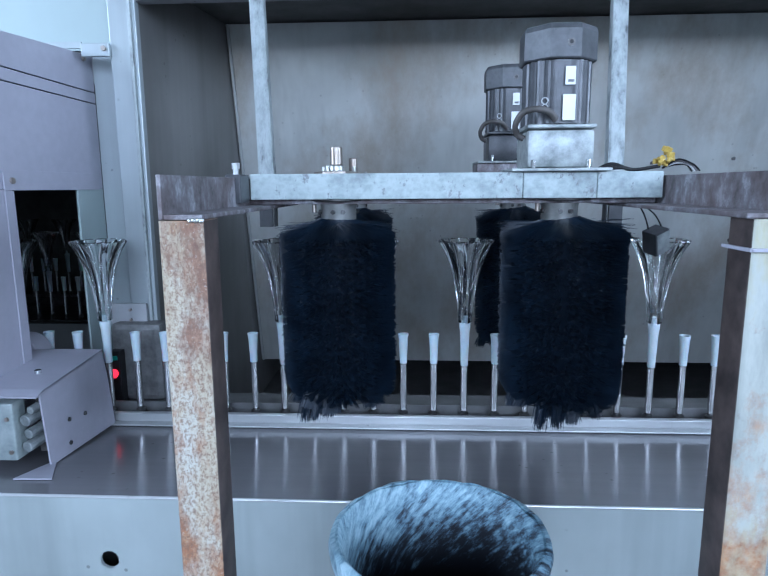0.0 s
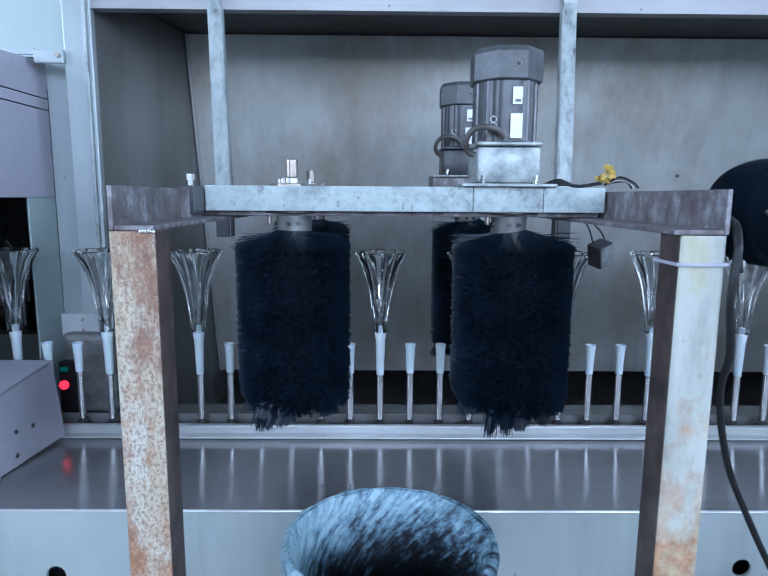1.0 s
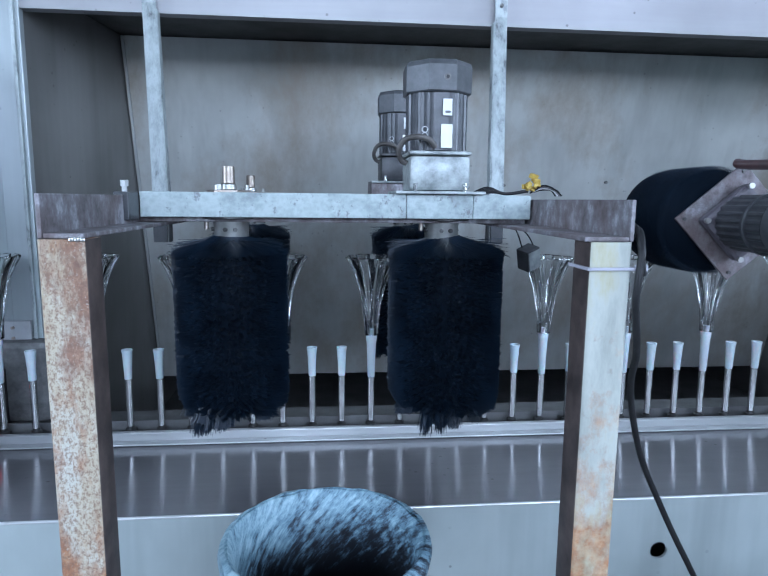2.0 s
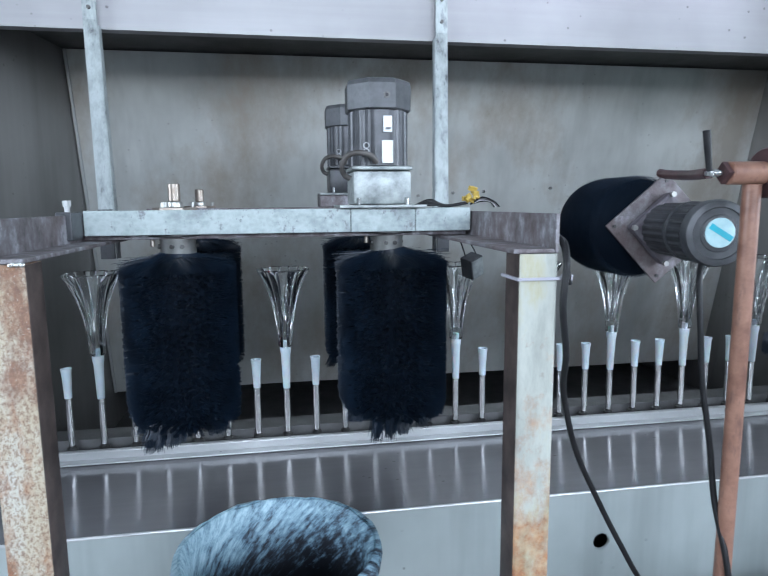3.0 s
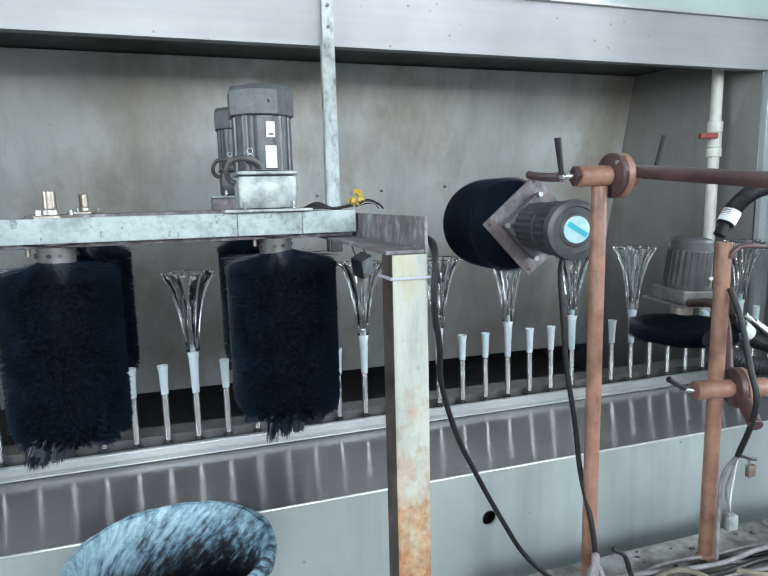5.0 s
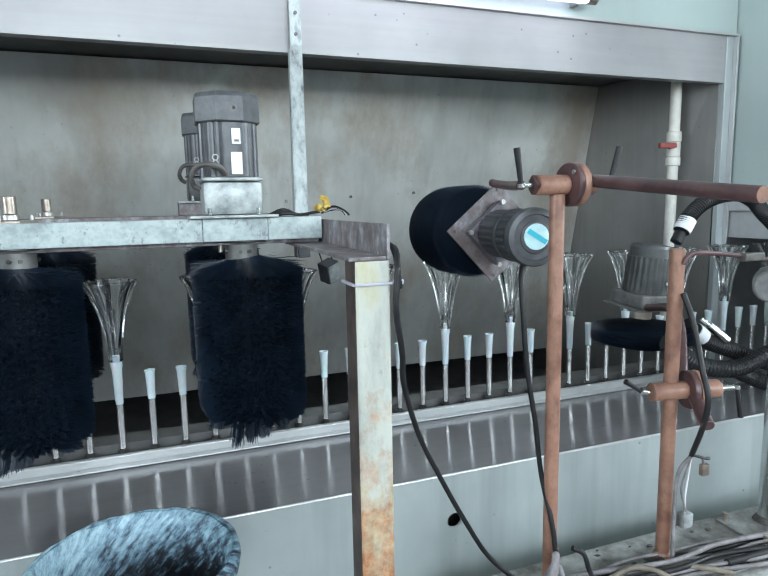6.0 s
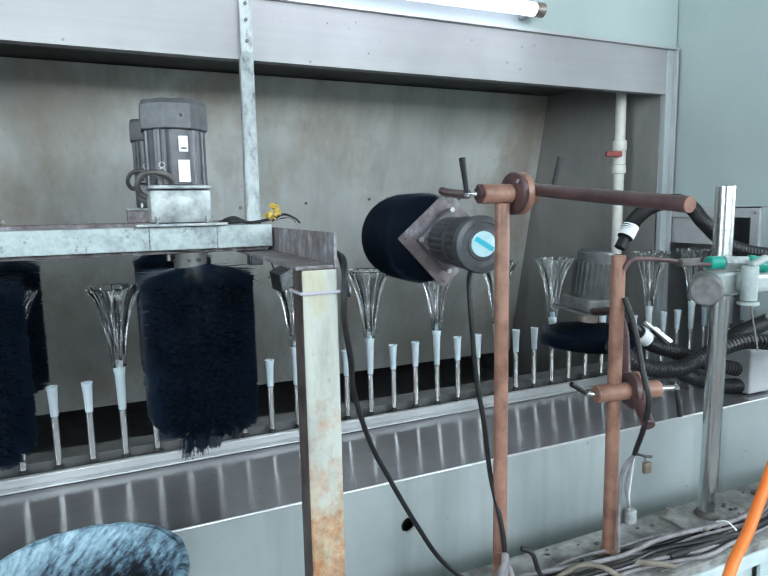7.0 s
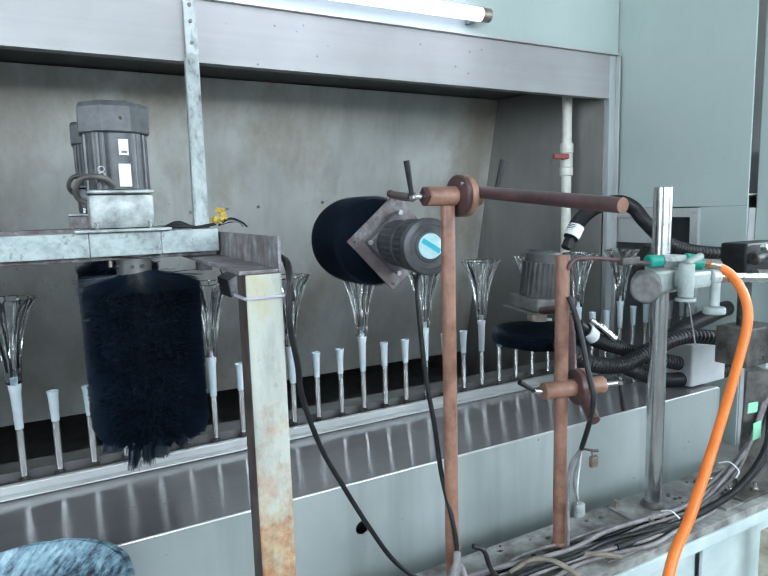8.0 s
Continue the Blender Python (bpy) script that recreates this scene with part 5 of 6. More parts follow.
def build_disc_brush():
    build_pole("clamp_pole", 0.985, 0.40, 0.76, 1.243, 0.0105, COPPER, "brown painted round steel pole on the bench")
    c = thing("pole_clamp", (0.991, 0.40, 1.033), "brown painted swivel clamp with black levers on the pole", "clamp")
    c.rotation_euler = (0, 0, radians(-16))
    one_rod("socket", (-0.042, -0.012, 0.0), (0.014, -0.006, 0.0), 0.0135, COPPER, c, "", 24, 0.0015)
    for x0, mt in ((0.0145, COPPERDARK), (0.0245, COPPER)):
        bm = bmesh.new()
        lathe(bm, [(0.012, 0), (0.0275, 0.0005), (0.029, 0.002), (0.029, 0.0075), (0.0275, 0.0092)], 36, m=Matrix.Translation((x0, -0.006, 0)) @ pose(0, 0, 0, 0, 90, 0))
        part("disc", bm, mt, c, "", True)
    one_rod("socket", (0.0345, -0.006, 0), (0.066, -0.006, 0), 0.0135, COPPER, c, "", 24, 0.0015)
    one_rod("stud", (0.0665, -0.006, 0), (0.092, -0.006, 0), 0.004, CHROME, c, "bright stud", 10)
    lever(c, (0.094, -0.008, 0.0), (0.100, -0.012, -0.045))
    one_rod("stud", (-0.056, -0.012, 0.002), (-0.0425, -0.012, 0.0), 0.004, CHROME, c, "bright stud", 10)
    lever(c, (-0.058, -0.012, 0.003), (-0.084, -0.018, 0.020))
    one_rod("stub_bar", (0.03, 0.02, 0.012), (0.012, -0.068, -0.033), 0.0095, COPPERDARK, c, "dark brown bar through the clamp", 20, 0.001)
    m = thing("disc_brush_motor", (1.165, 0.65, 1.105), "small grey ribbed motor over a flat black disc brush", "electric motor")
    m.rotation_euler = (radians(4), radians(3), 0)
    one_box("gearbox", (-0.042, 0.042, -0.042, 0.042, 0.004, 0.030), GEARGREY, m, "scuffed grey gearbox", 0.004)
    one_box("foot_plate", (-0.055, 0.05, -0.048, 0.048, 0.0, 0.0038), GEARGREY, m, "", 0.001)
    bm = bmesh.new()
    loops = []
    for z, r0, rib in ((0.0305, 0.0405, 0), (0.042, 0.0405, 1), (0.1, 0.039, 1), (0.102, 0.0365, 0), (0.118, 0.036, 0), (0.1225, 0.0335, 0)):
        loop = []
        for i in range(96):
            an = 2 * math.pi * i / 96
            r = r0 - (0.0015 if rib and i % 4 in (0, 1) else 0)
            loop.append((r * math.cos(an), r * math.sin(an), z))
        loops.append(loop)
    rings(bm, loops)
    part("body", bm, DISCMOTOR, m, "grey ribbed motor body")
    one_rod("cap_disc", (0, 0, 0.1226), (0, 0, 0.124), 0.027, MOTORCAP, m, "", 28)
    one_box("label", (0.012, 0.030, -0.0415, -0.0395, 0.05, 0.056), LABEL, m, "", 0.0002)
    one_hose("support_bar", [(-0.035, -0.05, 0.010), (-0.055, -0.12, 0.025), (-0.08, -0.17, 0.005), (-0.135, -0.24, -0.065)], 0.0075, COPPERDARK, m, "dark brown support bar", 12)
    one_rod("hub", (0, 0, -0.022), (0, 0, -0.0005), 0.02, OLDCHROME, m, "steel hub", 16)
    s = thing("spinning_brush", (1.168, 0.65, 1.075), "flat black disc brush spinning under its motor", "brush")
    bm = bmesh.new()
    lathe(bm, [(0.02, 0.0), (0.05, -0.003), (0.086, -0.010), (0.093, -0.022), (0.087, -0.038), (0.06, -0.046), (0.02, -0.047)], 64)
    part("bristle_core", bm, BRISTLEBODY, s, "", True, 70)
    starts, ends = tufts(np.random.default_rng(37), 0.097, -0.038, -0.012, 8, 100, 4, 0.003, 0.6, 0.03)
    strands("bristles", starts, ends, 0.0005, BRISTLE, s, "black bristles")
    # thin rod from the pole head to the next clamp
    tagged(one_hose("thin_rod", [(0.985, 0.388, 1.222), (0.990, 0.386, 1.232), (1.004, 0.384, 1.2375), (1.06, 0.382, 1.233), (1.12, 0.376, 1.224), (1.148, 0.372, 1.2215)], 0.0036, COPPERDARK, None, "", 10), "thin dark bent rod between pole and clamp", "rod")
    tagged(one_box("rod_sleeve", (1.085, 1.125, 0.371, 0.383, 1.2215, 1.2335), GRIME, None, "", 0.002, None), "small dark sleeve on the thin rod", "sleeve")
    # lead on the pole and loose wire ends
    w = thing("pole_cable", (0.985, 0.38, 1.03), "dark twin cable tied to the pole with bare connectors", "cable")
    one_hose("lead", [(0.0, 0.006, 0.15), (0.002, -0.008, 0.12), (0.002, -0.020, 0.087), (-0.002, -0.036, 0.045), (-0.005, -0.050, 0.01), (-0.004, -0.044, -0.03), (0.010, -0.015, -0.088)], 0.0042, RUBBER, w, "black cable", 8)
    one_hose("lead", [(0.01, -0.015, -0.088), (-0.002, -0.004, -0.12), (-0.002, 0.0, -0.18), (0.0, 0.0, -0.262)], 0.003, CABLEGREY, w, "grey cable", 8)
    one_hose("wire", [(0.01, -0.015, -0.088), (0.026, -0.012, -0.094), (0.042, -0.008, -0.101), (0.056, -0.006, -0.105)], 0.0022, RUBBER, w, "", 6)
    one_hose("wire", [(0.026, -0.012, -0.094), (0.038, -0.009, -0.100), (0.045, -0.006, -0.112)], 0.0018, CABLEGREY, w, "", 6)
    one_box("terminal", (0.040, 0.054, -0.010, -0.002, -0.130, -0.112), OLDCHROME, w, "bare metal terminal", 0.002)
    one_hose("wire", [(0.01, -0.015, -0.088), (0.004, -0.006, -0.14), (0.012, -0.004, -0.17), (0.022, 0.0, -0.19)], 0.0016, CABLEGREY, w, "", 6)
    one_hose("wire", [(0.01, -0.015, -0.088), (0.015, -0.006, -0.13), (0.014, -0.004, -0.16), (0.02, 0.0, -0.19)], 0.0014, LABEL, w, "", 6)
    one_box("terminal", (0.013, 0.032, -0.006, 0.008, -0.212, -0.188), CASTING, w, "pale metal terminal", 0.004)


def build_chrome_stand():
    cp = build_pole("chrome_pole", 1.23, 0.413, 0.76, 1.345, 0.015, CHROME, "thick bright chromed pole with a threaded top on the bench")
    bm = bmesh.new()
    for i in range(62):
        z = 0.465 + i * 0.0018
        lathe(bm, [(0.01501, z), (0.01505, z + 0.0005), (0.01505, z + 0.0009), (0.01501, z + 0.0014)], 24)
    part("thread", bm, CHROME, cp, "fine thread", True)
    c = thing("gun_clamp", (1.165, 0.375, 1.19), "pale grey-green cast clamp with knobs, holding bars on the chromed pole", "clamp")
    one_rod("knob", (-0.058, -0.03, -0.004), (-0.02, 0.0, -0.002), 0.0235, GEARGREY, c, "grey round clamp knob", 28, 0.003)
    one_box("block", (-0.02, 0.06, -0.012, 0.022, -0.018, 0.018), CLAMPPAINT, c, "cast clamp block", 0.005)
    one_box("arm_block", (0.03, 0.085, -0.045, -0.0125, -0.012, 0.016), CLAMPPAINT, c, "cast clamp arm", 0.006)
    one_rod("neck", (0.032, -0.035, -0.026), (0.032, -0.035, 0.03), 0.012, CLAMPPAINT, c, "", 20, 0.002)
    one_rod("wing_nut", (0.025, -0.04, 0.031), (0.055, -0.045, 0.042), 0.006, CLAMPPAINT, c, "", 12, 0.002)
    one_rod("collar", (0.067, 0.038, -0.026), (0.067, 0.038, 0.026), 0.027, CLAMPPAINT, c, "split collar round the pole", 28, 0.003)
    one_rod("ring", (0.032, -0.035, -0.032), (0.032, -0.035, -0.0262), 0.0155, CLAMPPAINT, c, "", 20, 0.001)
    one_rod("bar", (0.05, -0.035, 0.006), (0.40, -0.05, -0.022), 0.0085, CHROME, c, "bright round bar", 20, 0.001)
    one_rod("collar", (0.085, -0.037, 0.0035), (0.105, -0.038, 0.002), 0.0135, CLAMPPAINT, c, "", 16, 0.002)
    one_rod("neck", (0.093, -0.045, -0.045), (0.093, -0.045, -0.006), 0.008, CLAMPPAINT, c, "", 16, 0.001)
    one_rod("thumb_wheel", (0.093, -0.045, -0.058), (0.093, -0.045, -0.046), 0.018, CLAMPPAINT, c, "cast thumb wheel", 10, 0.002)
    one_rod("needle", (0.03, -0.04, -0.028), (0.048, -0.045, -0.105), 0.0014, CHROME, c, "", 6)
    g = thing("air_gun", (1.2, 0.37, 1.222), "green plastic air fitting on the orange hose", "fitting")
    one_rod("body", (-0.05, 0.008, 0.002), (-0.022, 0.004, 0.001), 0.0105, GREEN, g, "green plastic body", 16, 0.002)
    one_rod("body", (0.022, -0.006, -0.001), (0.05, -0.02, -0.006), 0.0135, GREEN, g, "green plastic body", 16, 0.003)
    one_rod("nut", (-0.0215, 0.004, 0.001), (0.0215, -0.0055, -0.001), 0.012, CASTING, g, "cast nut", 6)
    one_rod("tail_nut", (0.0505, -0.02, -0.006), (0.062, -0.026, -0.008), 0.009, COPPER, g, "", 6)
    h = one_hose("air_hose", [(1.258, 0.345, 1.2145), (1.277, 0.338, 1.209), (1.298, 0.328, 1.194), (1.313, 0.314, 1.160), (1.310, 0.304, 1.118), (1.272, 0.295, 1.05), (1.182, 0.27, 0.947), (1.10, 0.25, 0.857), (1.026, 0.23, 0.795), (0.93, 0.19, 0.62), (0.88, 0.14, 0.3), (0.86, 0.1, 0.02)], 0.0077, ORANGE, None, "", 16, 10)
    tagged(h, "bright orange rubber air hose hanging to the floor", "hose")
    one_rod("ferrule", (0.062, -0.026, -0.008), (0.074, -0.036, -0.011), 0.009, OLDCHROME, g, "steel hose clip", 14)


def build_hoses():
    specs = (
        ("black ribbed hose arching over the line, white tape at its end", [(1.224, 0.62, 1.250), (1.245, 0.62, 1.282), (1.291, 0.62, 1.311), (1.36, 0.62, 1.322), (1.41, 0.62, 1.308), (1.451, 0.62, 1.275), (1.537, 0.62, 1.222), (1.644, 0.61, 1.199), (1.78, 0.58, 1.19)], 0.0145),
        ("black ribbed hose over the end of the line, white tape", [(1.225, 0.58, 1.067), (1.262, 0.58, 1.04), (1.336, 0.58, 1.013), (1.41, 0.57, 0.985), (1.5, 0.56, 0.96)], 0.015),
        ("black ribbed hose bending round behind the pole", [(1.107, 0.53, 1.067), (1.171, 0.52, 1.02), (1.266, 0.52, 1.001), (1.351, 0.52, 1.02), (1.459, 0.52, 1.034), (1.596, 0.51, 1.014), (1.75, 0.5, 1.0)], 0.0155),
        ("black ribbed hose lying low over the tank top", [(1.36, 0.6, 0.975), (1.393, 0.6, 0.953), (1.493, 0.6, 0.915), (1.582, 0.6, 0.903), (1.735, 0.59, 0.902)], 0.016),
    )
    for i, (label, pts, r) in enumerate(specs):
        h = thing("ribbed_hose", pts[0], label, "hose", "ribbed hoses")
        o = Vector(pts[0])
        one_hose("tube", [Vector(p) - o for p in pts], r, RUBBER, h, "", 18, 22, 0.06, 2)
        if i < 2:
            a, b = Vector(pts[0]), Vector(pts[1])
            d = (b - a).normalized()
            one_rod("tape", d * 0.004, d * 0.03, r * 1.12, WHITETAPE, h, "white tape band", 16)
            one_rod("nozzle", d * -0.022, d * 0.003, r * 0.75, RUBBER, h, "", 14)
    fat = one_hose("smooth_hose", [(1.545, 0.64, 0.985), (1.60, 0.63, 1.014), (1.677, 0.62, 1.036), (1.754, 0.62, 1.05), (1.84, 0.62, 1.05)], 0.019, RUBBER, None, "", 18)
    tagged(fat, "fat smooth black hose running into the exit tunnel", "hose")
    p = thing("steel_nozzle", (1.27, 0.585, 1.07), "bright small steel nozzle on the hose end", "nozzle")
    one_rod("stem", (0.0, 0, 0), (0.028, -0.02, -0.03), 0.008, CHROME, p, "", 12, 0.001)
    one_rod("tip", (-0.012, 0.008, 0.012), (-0.0005, 0.0003, 0.0005), 0.005, CHROME, p, "", 12)


def build_pipe():
    p = thing("water_pipe", (1.650, 1.06, 0.9), "grey-white plastic water pipe with a red valve in the booth", "pipe")
    one_rod("pipe", (0, 0, 0.0), (0, 0, 0.77), 0.0145, PVC, p, "", 18)
    for z0, z1, r in ((0.505, 0.53, 0.0195), (0.5305, 0.57, 0.018), (0.5705, 0.60, 0.0195)):
        one_rod("coupling", (0, 0, z0), (0, 0, z1), r, PVC, p, "", 18, 0.002)
    v = one_rod("valve_stem", (-0.03, -0.012, 0.557), (-0.0165, -0.004, 0.557), 0.006, RED, p, "", 10)
    one_box("valve_handle", (-0.062, -0.012, -0.034, -0.022, 0.552, 0.567), RED, p, "dull red valve handle", 0.003, pose(0, 0, 0, 0, 0, -12))


def build_bin():
    b = thing("waste_bin", (0.2345, 0.433, 0.0), "tall black plastic bin crusted with pale blue paint", "bin")
    bm = bmesh.new()
    seg = 64
    prof = [(0.085, 0.0), (0.088, 0.01), (0.108, 0.80), (0.113, 0.895), (0.1205, 0.900), (0.1225, 0.912), (0.1205, 0.919), (0.1165, 0.920), (0.1135, 0.917), (0.108, 0.905), (0.104, 0.80), (0.083, 0.02), (0.01, 0.018)]
    loops = []
    for r, z in prof:
        loop = []
        for i in range(seg):
            a = 2 * math.pi * i / seg
            w = 0.93 + 0.012 * noise.noise(Vector((3 * math.cos(a), 3 * math.sin(a), z * 14))) + 0.006 * math.cos(2 * a + 1)
            loop.append((r * w * math.cos(a), r * w * math.sin(a), z + (0.003 * noise.noise(Vector((4 * math.cos(a), 4 * math.sin(a), 2))) if z > 0.89 else 0)))
        loops.append(loop)
    rings(bm, loops)
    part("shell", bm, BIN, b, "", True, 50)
    bm = bmesh.new()
    lathe(bm, [(0.1105, 0.9215), (0.1160, 0.919), (0.1180, 0.911), (0.1160, 0.9), (0.1140, 0.9025), (0.1155, 0.911), (0.1140, 0.9165), (0.1105, 0.9195), (0.1105, 0.9215)], 64, close_ends=False)
    bmesh.ops.remove_doubles(bm, verts=bm.verts, dist=1e-6)
    for v in bm.verts:
        v.co *= 1 + 0.004 * noise.noise(v.co * 60) * (1 if v.co.z > 0 else 0)
    part("rim", bm, BIN, b, "rolled rim crusted with dried paint", True, 60)


def build_lamp():
    l = thing("tube_lamp", (0.95, 0.93, 1.775), "long lit fluorescent tube lamp on the hood panel", "lamp")
    one_rod("tube", (-0.42, 0, -0.002), (0.285, 0, 0.002), 0.0155, TUBE, l, "glowing white tube", 20)
    one_rod("end_cap", (0.286, 0, 0.002), (0.312, 0, 0.002), 0.0165, OLDCHROME, l, "worn metal end cap", 16, 0.002)
    one_rod("end_cap", (-0.446, 0, -0.002), (-0.421, 0, -0.002), 0.0165, OLDCHROME, l, "worn metal end cap", 16, 0.002)
    for x in (-0.40, 0.27):
        one_box("bracket", (x, x + 0.012, 0.014, 0.0415, -0.012, 0.012), CASTING, l, "", 0.001)


def build_bench():
    b = thing("pale_bench", (1.2, 0.42, 0.0), "grimy pale blue steel bench that carries the poles", "bench")
    o = Vector((1.2, 0.42, 0))

    def put(name, bm, material, label=""):
        bmesh.ops.translate(bm, vec=-o, verts=bm.verts)
        return part(name, bm, material, b, label)

    for y0, y1 in ((0.3195, 0.392), (0.3935, 0.462)):
        bm = bmesh.new()
        box(bm, 0.66, 2.6, y0, y1, 0.745, 0.7595, 0.0012)
        put("top_plate", bm, BENCHTOP, "dirty steel top plate")
    bm = bmesh.new()
    box(bm, 0.66, 2.6, 0.316, 0.3225, 0.722, 0.7445, 0.0015)
    put("apron", bm, BENCHPAINT, "pale blue painted apron rail")
    bm = bmesh.new()
    box(bm, 1.247, 2.6, 0.3230, 0.329, 0.05, 0.7215, 0.001)
    put("lower_panel", bm, BENCHPAINT, "pale blue painted panel")
    bm = bmesh.new()
    box(bm, 0.66, 1.2465, 0.336, 0.342, 0.05, 0.7215, 0.001)
    put("lower_panel", bm, BENCHPAINT)
    for x, w, y in ((0.80, 0.10, 0.405), (1.02, 0.16, 0.33), (1.33, 0.09, 0.335)):
        bm = bmesh.new()
        box(bm, x, x + w, y, y + 0.035, 0.7598, 0.7628, 0.001)
        put("loose_plate", bm, BENCHTOP)
    bm = bmesh.new()
    rnd = random.Random(71)
    for _ in range(70):
        x, y, q = rnd.uniform(0.70, 1.5), rnd.uniform(0.33, 0.455), rnd.uniform(0.0015, 0.0045)
        bmesh.ops.create_icosphere(bm, subdivisions=1, radius=q, matrix=pose(x, y, 0.760 + q * 0.3) @ Matrix.Diagonal((1.6, 1.1, 0.6, 1)))
    tagged(put("dirt", bm, GRIME, "loose dirt and scale"), kind="stuff")
    for x in (0.67, 2.2):
        bm = bmesh.new()
        box(bm, x, x + 0.05, 0.40, 0.445, 0.0, 0.7445, 0.002)
        put("leg", bm, BENCHPAINT)
    # cables lying along the bench
    rnd = random.Random(9)
    for i in range(8):
        pts = []
        y0 = 0.352 + 0.0075 * i
        for k in range(7):
            x = 0.74 + k * 0.075 + 0.004 * i
            pts.append((x, y0 - 0.004 * k + rnd.uniform(-0.009, 0.009), 0.7645 + 0.005 * (i % 3) + rnd.uniform(0, 0.004)))
        end = 0.06 + 0.012 * i
        pts += [(1.27, 0.340 + 0.004 * i, 0.776 + 0.004 * (i % 3)), (1.36 + end * 0.3, 0.345 + 0.003 * i, 0.815 + 0.006 * (i % 4)), (1.45 + end * 0.3, 0.365, 0.90 + 0.01 * (i % 3)), (1.53 + 0.2 * end, 0.385, 1.0 + 0.012 * i)] if i % 2 else [(1.30, 0.338 + 0.005 * i, 0.767)]
        ob = one_hose("bench_cable", pts, (0.0036, 0.003, 0.0042)[i % 3], (CABLEGREY, CABLEGREY, RUBBER, CABLEGREY)[i % 4], None, "", 8, 5)
        tagged(ob, ("grey cable lying along the dirty bench", "black cable lying along the dirty bench")[i % 4 == 2], "cable", "cables on the bench")
    for pts in ([(0.86, 0.375, 0.772), (0.90, 0.368, 0.785), (0.935, 0.345, 0.778), (0.955, 0.312, 0.752), (0.965, 0.306, 0.68)], [(0.93, 0.36, 0.770), (0.98, 0.352, 0.776), (1.02, 0.335, 0.772), (1.045, 0.326, 0.765)]):
        tagged(one_hose("tan_cable", pts, 0.0042, CABLETAN, None, "", 8), "dusty tan cable bent over the bench edge", "cable", "tan cables")
    ties = ((1.195, 0.352, 0.774), (1.355, 0.352, 0.826))
    for x, y, z in ties:
        ob = one_hose("cable_tie", [(x, y - 0.016, z - 0.010), (x + 0.004, y - 0.018, z + 0.004), (x + 0.004, y, z + 0.014), (x + 0.002, y + 0.018, z + 0.006)], 0.0013, LABEL, None, "", 6)
        tagged(ob, "white cable tie round the grey cables", "cable tie", "cable ties")
    for pts, r, mt in (([(0.70, 0.35, 0.78), (0.735, 0.34, 0.83), (0.745, 0.345, 0.855), (0.75, 0.352, 0.80), (0.76, 0.34, 0.768)], 0.005, CABLEGREY),
                       ([(0.72, 0.36, 0.77), (0.74, 0.355, 0.82), (0.752, 0.35, 0.835), (0.765, 0.345, 0.80), (0.80, 0.34, 0.77)], 0.0045, CABLEGREY),
                       ([(0.775, 0.35, 0.855), (0.79, 0.345, 0.845), (0.80, 0.34, 0.815), (0.83, 0.335, 0.78)], 0.0035, RUBBER)):
        tagged(one_hose("loose_cable", pts, r, mt, None, "", 8), "grey cable looped up at the foot of the pole", "cable", "loose cables")
    # foot plate and dirt by the chromed pole
    f = thing("pole_foot_plate", (1.215, 0.40, 0.7597), "grimy steel foot plate with bolts", "plate")
    one_box("plate", (-0.06, 0.05, -0.045, 0.05, 0.0, 0.004), BENCHTOP, f, "", 0.001)
    for x, y in ((-0.05, -0.035), (-0.025, -0.038), (0.04, -0.035), (-0.05, 0.04)):
        one_rod("bolt", (x, y, 0.004), (x, y, 0.018), 0.0045, OLDCHROME, f, "", 8)
    j = thing("junction_box", (0.70, 0.37, 0.7597), "small black box on the bench", "box")
    one_box("body", (-0.03, 0.02, -0.02, 0.03, 0.0, 0.022), RUBBER, j, "", 0.003)
    # post bracket at the far end of the bench
    g = thing("bracket_post", (1.455, 0.385, 0.7597), "dirty dark steel bracket post bolted to the bench", "bracket")
    one_box("foot", (-0.075, 0.06, -0.05, 0.05, 0.0, 0.006), GRIME, g, "", 0.001)
    bm = bmesh.new()
    rings(bm, [[(-0.018, -0.004, 0.006), (0.048, -0.030, 0.006), (0.050, -0.026, 0.006), (-0.016, 0.0, 0.006)],
               [(-0.004, -0.004, 0.230), (0.044, -0.022, 0.230), (0.046, -0.018, 0.230), (-0.002, 0.0, 0.230)]])
    part("web", bm, GRIME, g, "stained tapering web")
    bm = bmesh.new()
    rings(bm, [[(0.0505, -0.030, 0.006), (0.055, -0.030, 0.006), (0.062, 0.035, 0.006), (0.0575, 0.035, 0.006)],
               [(0.0465, -0.022, 0.230), (0.051, -0.022, 0.230), (0.056, 0.035, 0.230), (0.0515, 0.035, 0.230)]])
    part("flange", bm, BENCHTOP, g, "pale worn flange")
    for x, y in ((-0.055, -0.012), (-0.015, -0.036), (0.055, -0.042), (-0.045, 0.035)):
        one_rod("bolt", (x, y, 0.0062), (x, y, 0.022), 0.004, CHROME, g, "bright bolt", 8)
        one_rod("nut", (x, y, 0.0062), (x, y, 0.0105), 0.007, OLDCHROME, g, "", 6)
    for x, z, h2, k in ((-0.060, 0.160, 0.020, 14), (-0.020, 0.108, 0.034, -10)):
        one_box("tape", (x, x + 0.030 - 0.4 * (h2 - 0.020), -0.034, -0.0325, z, z + h2), TAPEGREEN, g, "green tape tag", 0.0004, pose(0, 0, 0, 0, k * 0.3, 0))
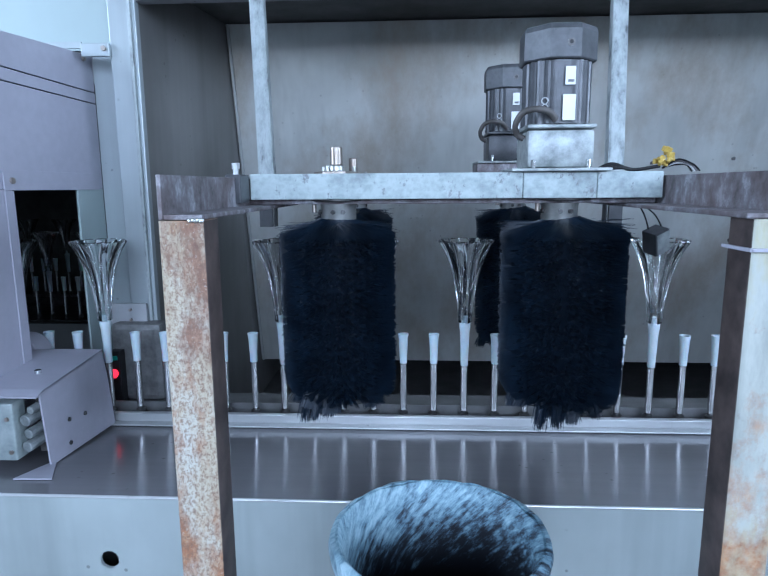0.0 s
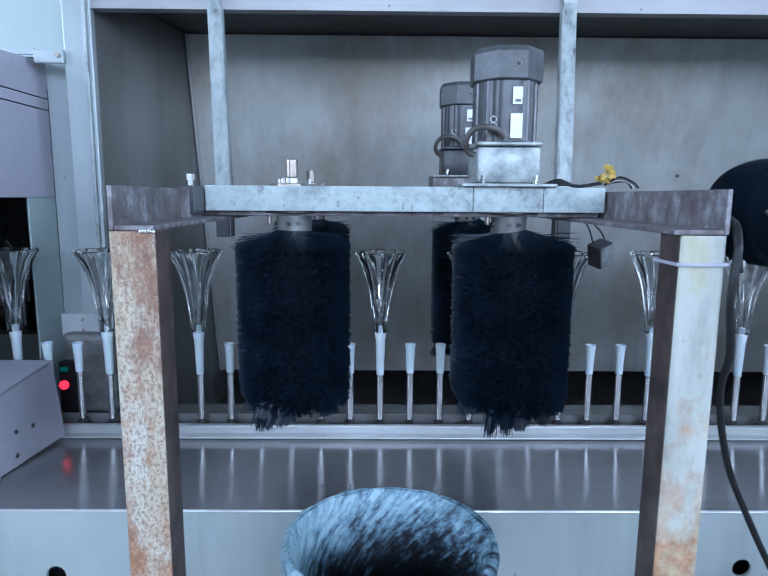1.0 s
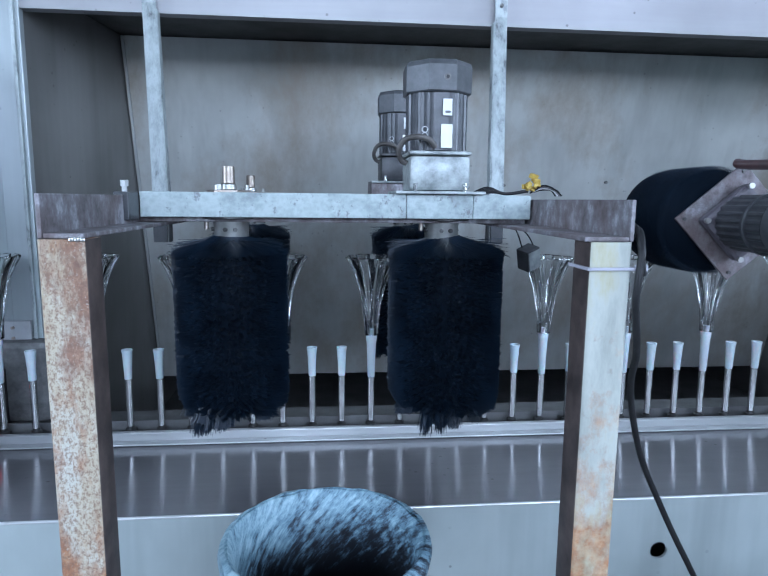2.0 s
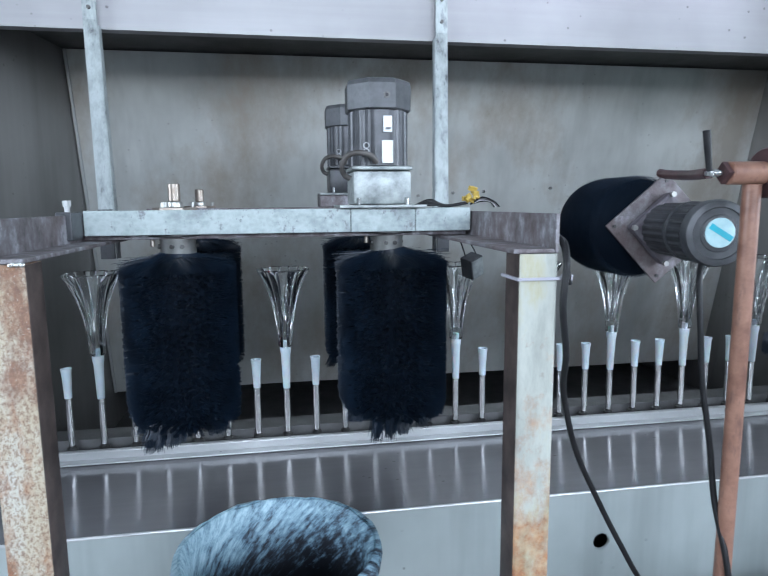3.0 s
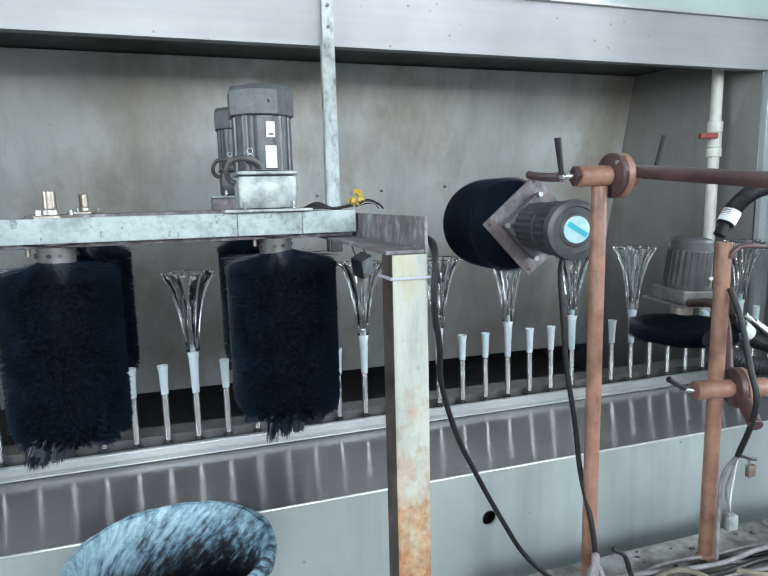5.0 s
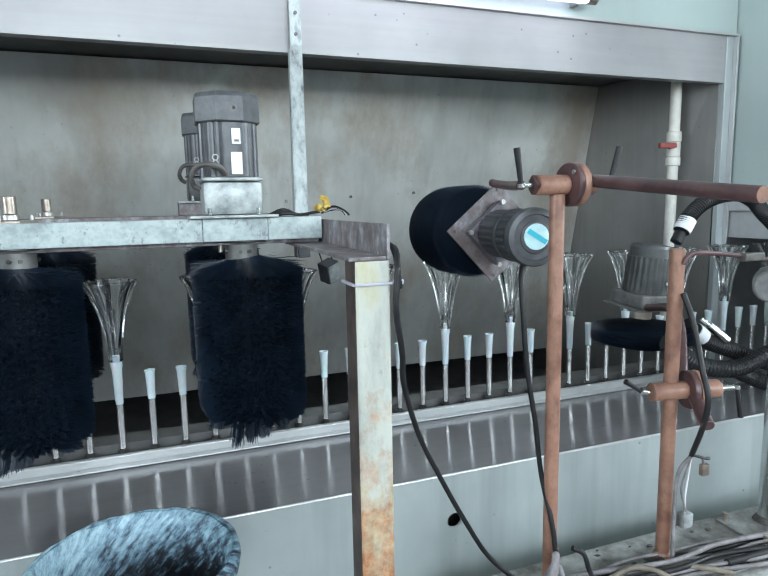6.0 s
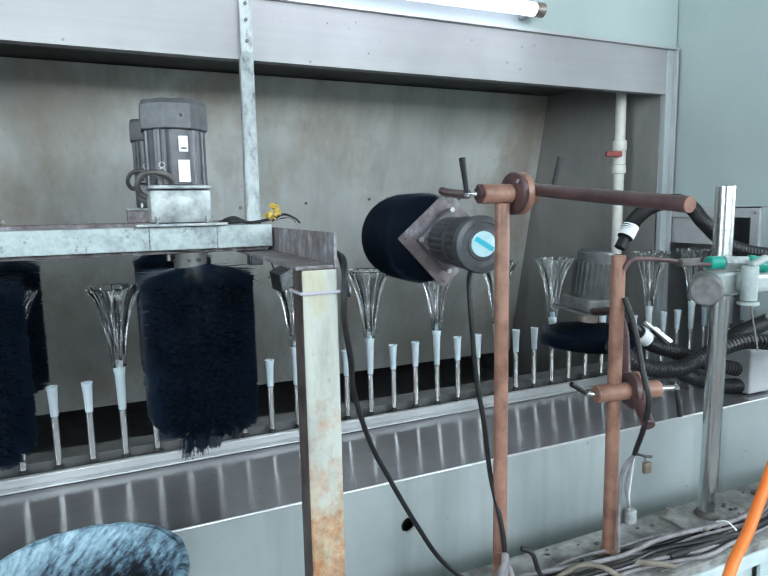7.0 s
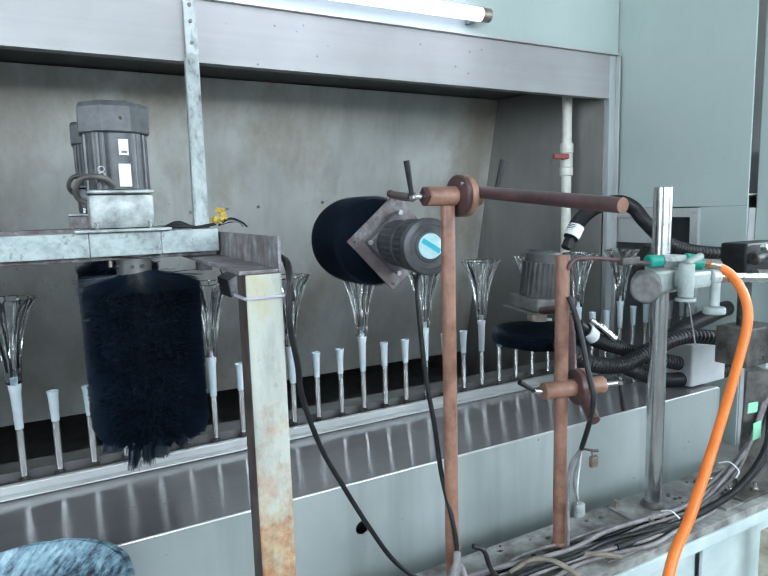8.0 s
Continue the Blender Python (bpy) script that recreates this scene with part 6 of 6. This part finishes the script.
    tagged(one_box("rusty_post", (1.360, 1.393, 0.262, 0.292, 0.0, 0.735), YELLOWED, None, "", 0.003), "yellowed rusty steel post beside the bench", "post")
    for k in range(2):
        ob = one_hose("drop_cable", [(1.60, 0.40, 1.16), (1.56 + 0.015 * k, 0.385, 1.06), (1.50, 0.36, 0.93 - 0.012 * k), (1.43, 0.33, 0.855 - 0.012 * k), (1.33, 0.325, 0.80), (1.2, 0.335, 0.775), (1.05, 0.34, 0.772)], 0.006, RUBBER, None, "", 8)
        tagged(ob, "black cable falling from the valves to the bench", "cable", "falling cables")
    # dark valve heads over the far end
    v = thing("valve_head", (1.50, 0.425, 0.990), "dark steel valve blocks with small pipes on the bracket", "valve")
    one_box("lower_block", (-0.032, 0.07, -0.03, 0.035, 0.0, 0.078), GRIME, v, "", 0.004)
    one_rod("knob", (0.012, -0.0305, 0.016), (0.012, -0.037, 0.016), 0.005, CHROME, v, "", 10)
    one_rod("stem", (0.01, 0.005, 0.0785), (0.01, 0.005, 0.175), 0.012, FOOT, v, "", 14)
    one_box("upper_block", (-0.036, 0.09, -0.022, 0.03, 0.176, 0.246), RUBBER, v, "", 0.004)
    one_rod("coupling", (-0.026, -0.030, 0.216), (0.012, -0.034, 0.222), 0.012, FOOT, v, "dark pipe coupling", 16, 0.002)
    one_hose("pipe", [(0.0121, -0.034, 0.222), (0.03, -0.037, 0.224), (0.05, -0.042, 0.214), (0.09, -0.052, 0.192)], 0.008, OLDCHROME, v, "bright bent pipe", 14)
    one_rod("pipe", (-0.02, -0.03, 0.188), (0.12, -0.05, 0.176), 0.009, GRIME, v, "", 14, 0.001)
    one_rod("nut", (-0.008, -0.0345, 0.238), (-0.008, -0.046, 0.239), 0.007, CHROME, v, "", 6)
    one_rod("nut", (-0.004, -0.0395, 0.184), (-0.004, -0.047, 0.183), 0.006, OLDCHROME, v, "", 6)


build_room()
build_booth()
build_tank()
build_tunnels()
build_lamp()
build_pipe()
build_line()
build_frame()
build_frame_fittings()
build_side_brush()
build_disc_brush()
build_chrome_stand()
build_hoses()
build_bench()
build_bin()


def motions():
    """The spindles and glasses glide along the line; the two small brushes spin."""
    for ob, x, z, turn in MOVING:
        walk(ob, [(t, pose(x + SPEED * t, Y_LINE, z, 0, 0, turn)) for t in (0.0, 4.0, 8.0)])
    for ob, x, y, z, turn in INSIDE:
        walk(ob, [(t, pose(x + SPEED * t, y, z, 0, 0, turn)) for t in (0.0, 4.0, 8.0)])
    for ob in scene.objects:
        if ob.name.startswith("spinning_brush"):
            p = ob.location.copy()
            flat = p.x > 1.0
            walk(ob, [(k / 30, pose(*p, 0, 0, 60 * k) if flat else pose(*p, 0, 60 * k, 0)) for k in range(241)])


motions()
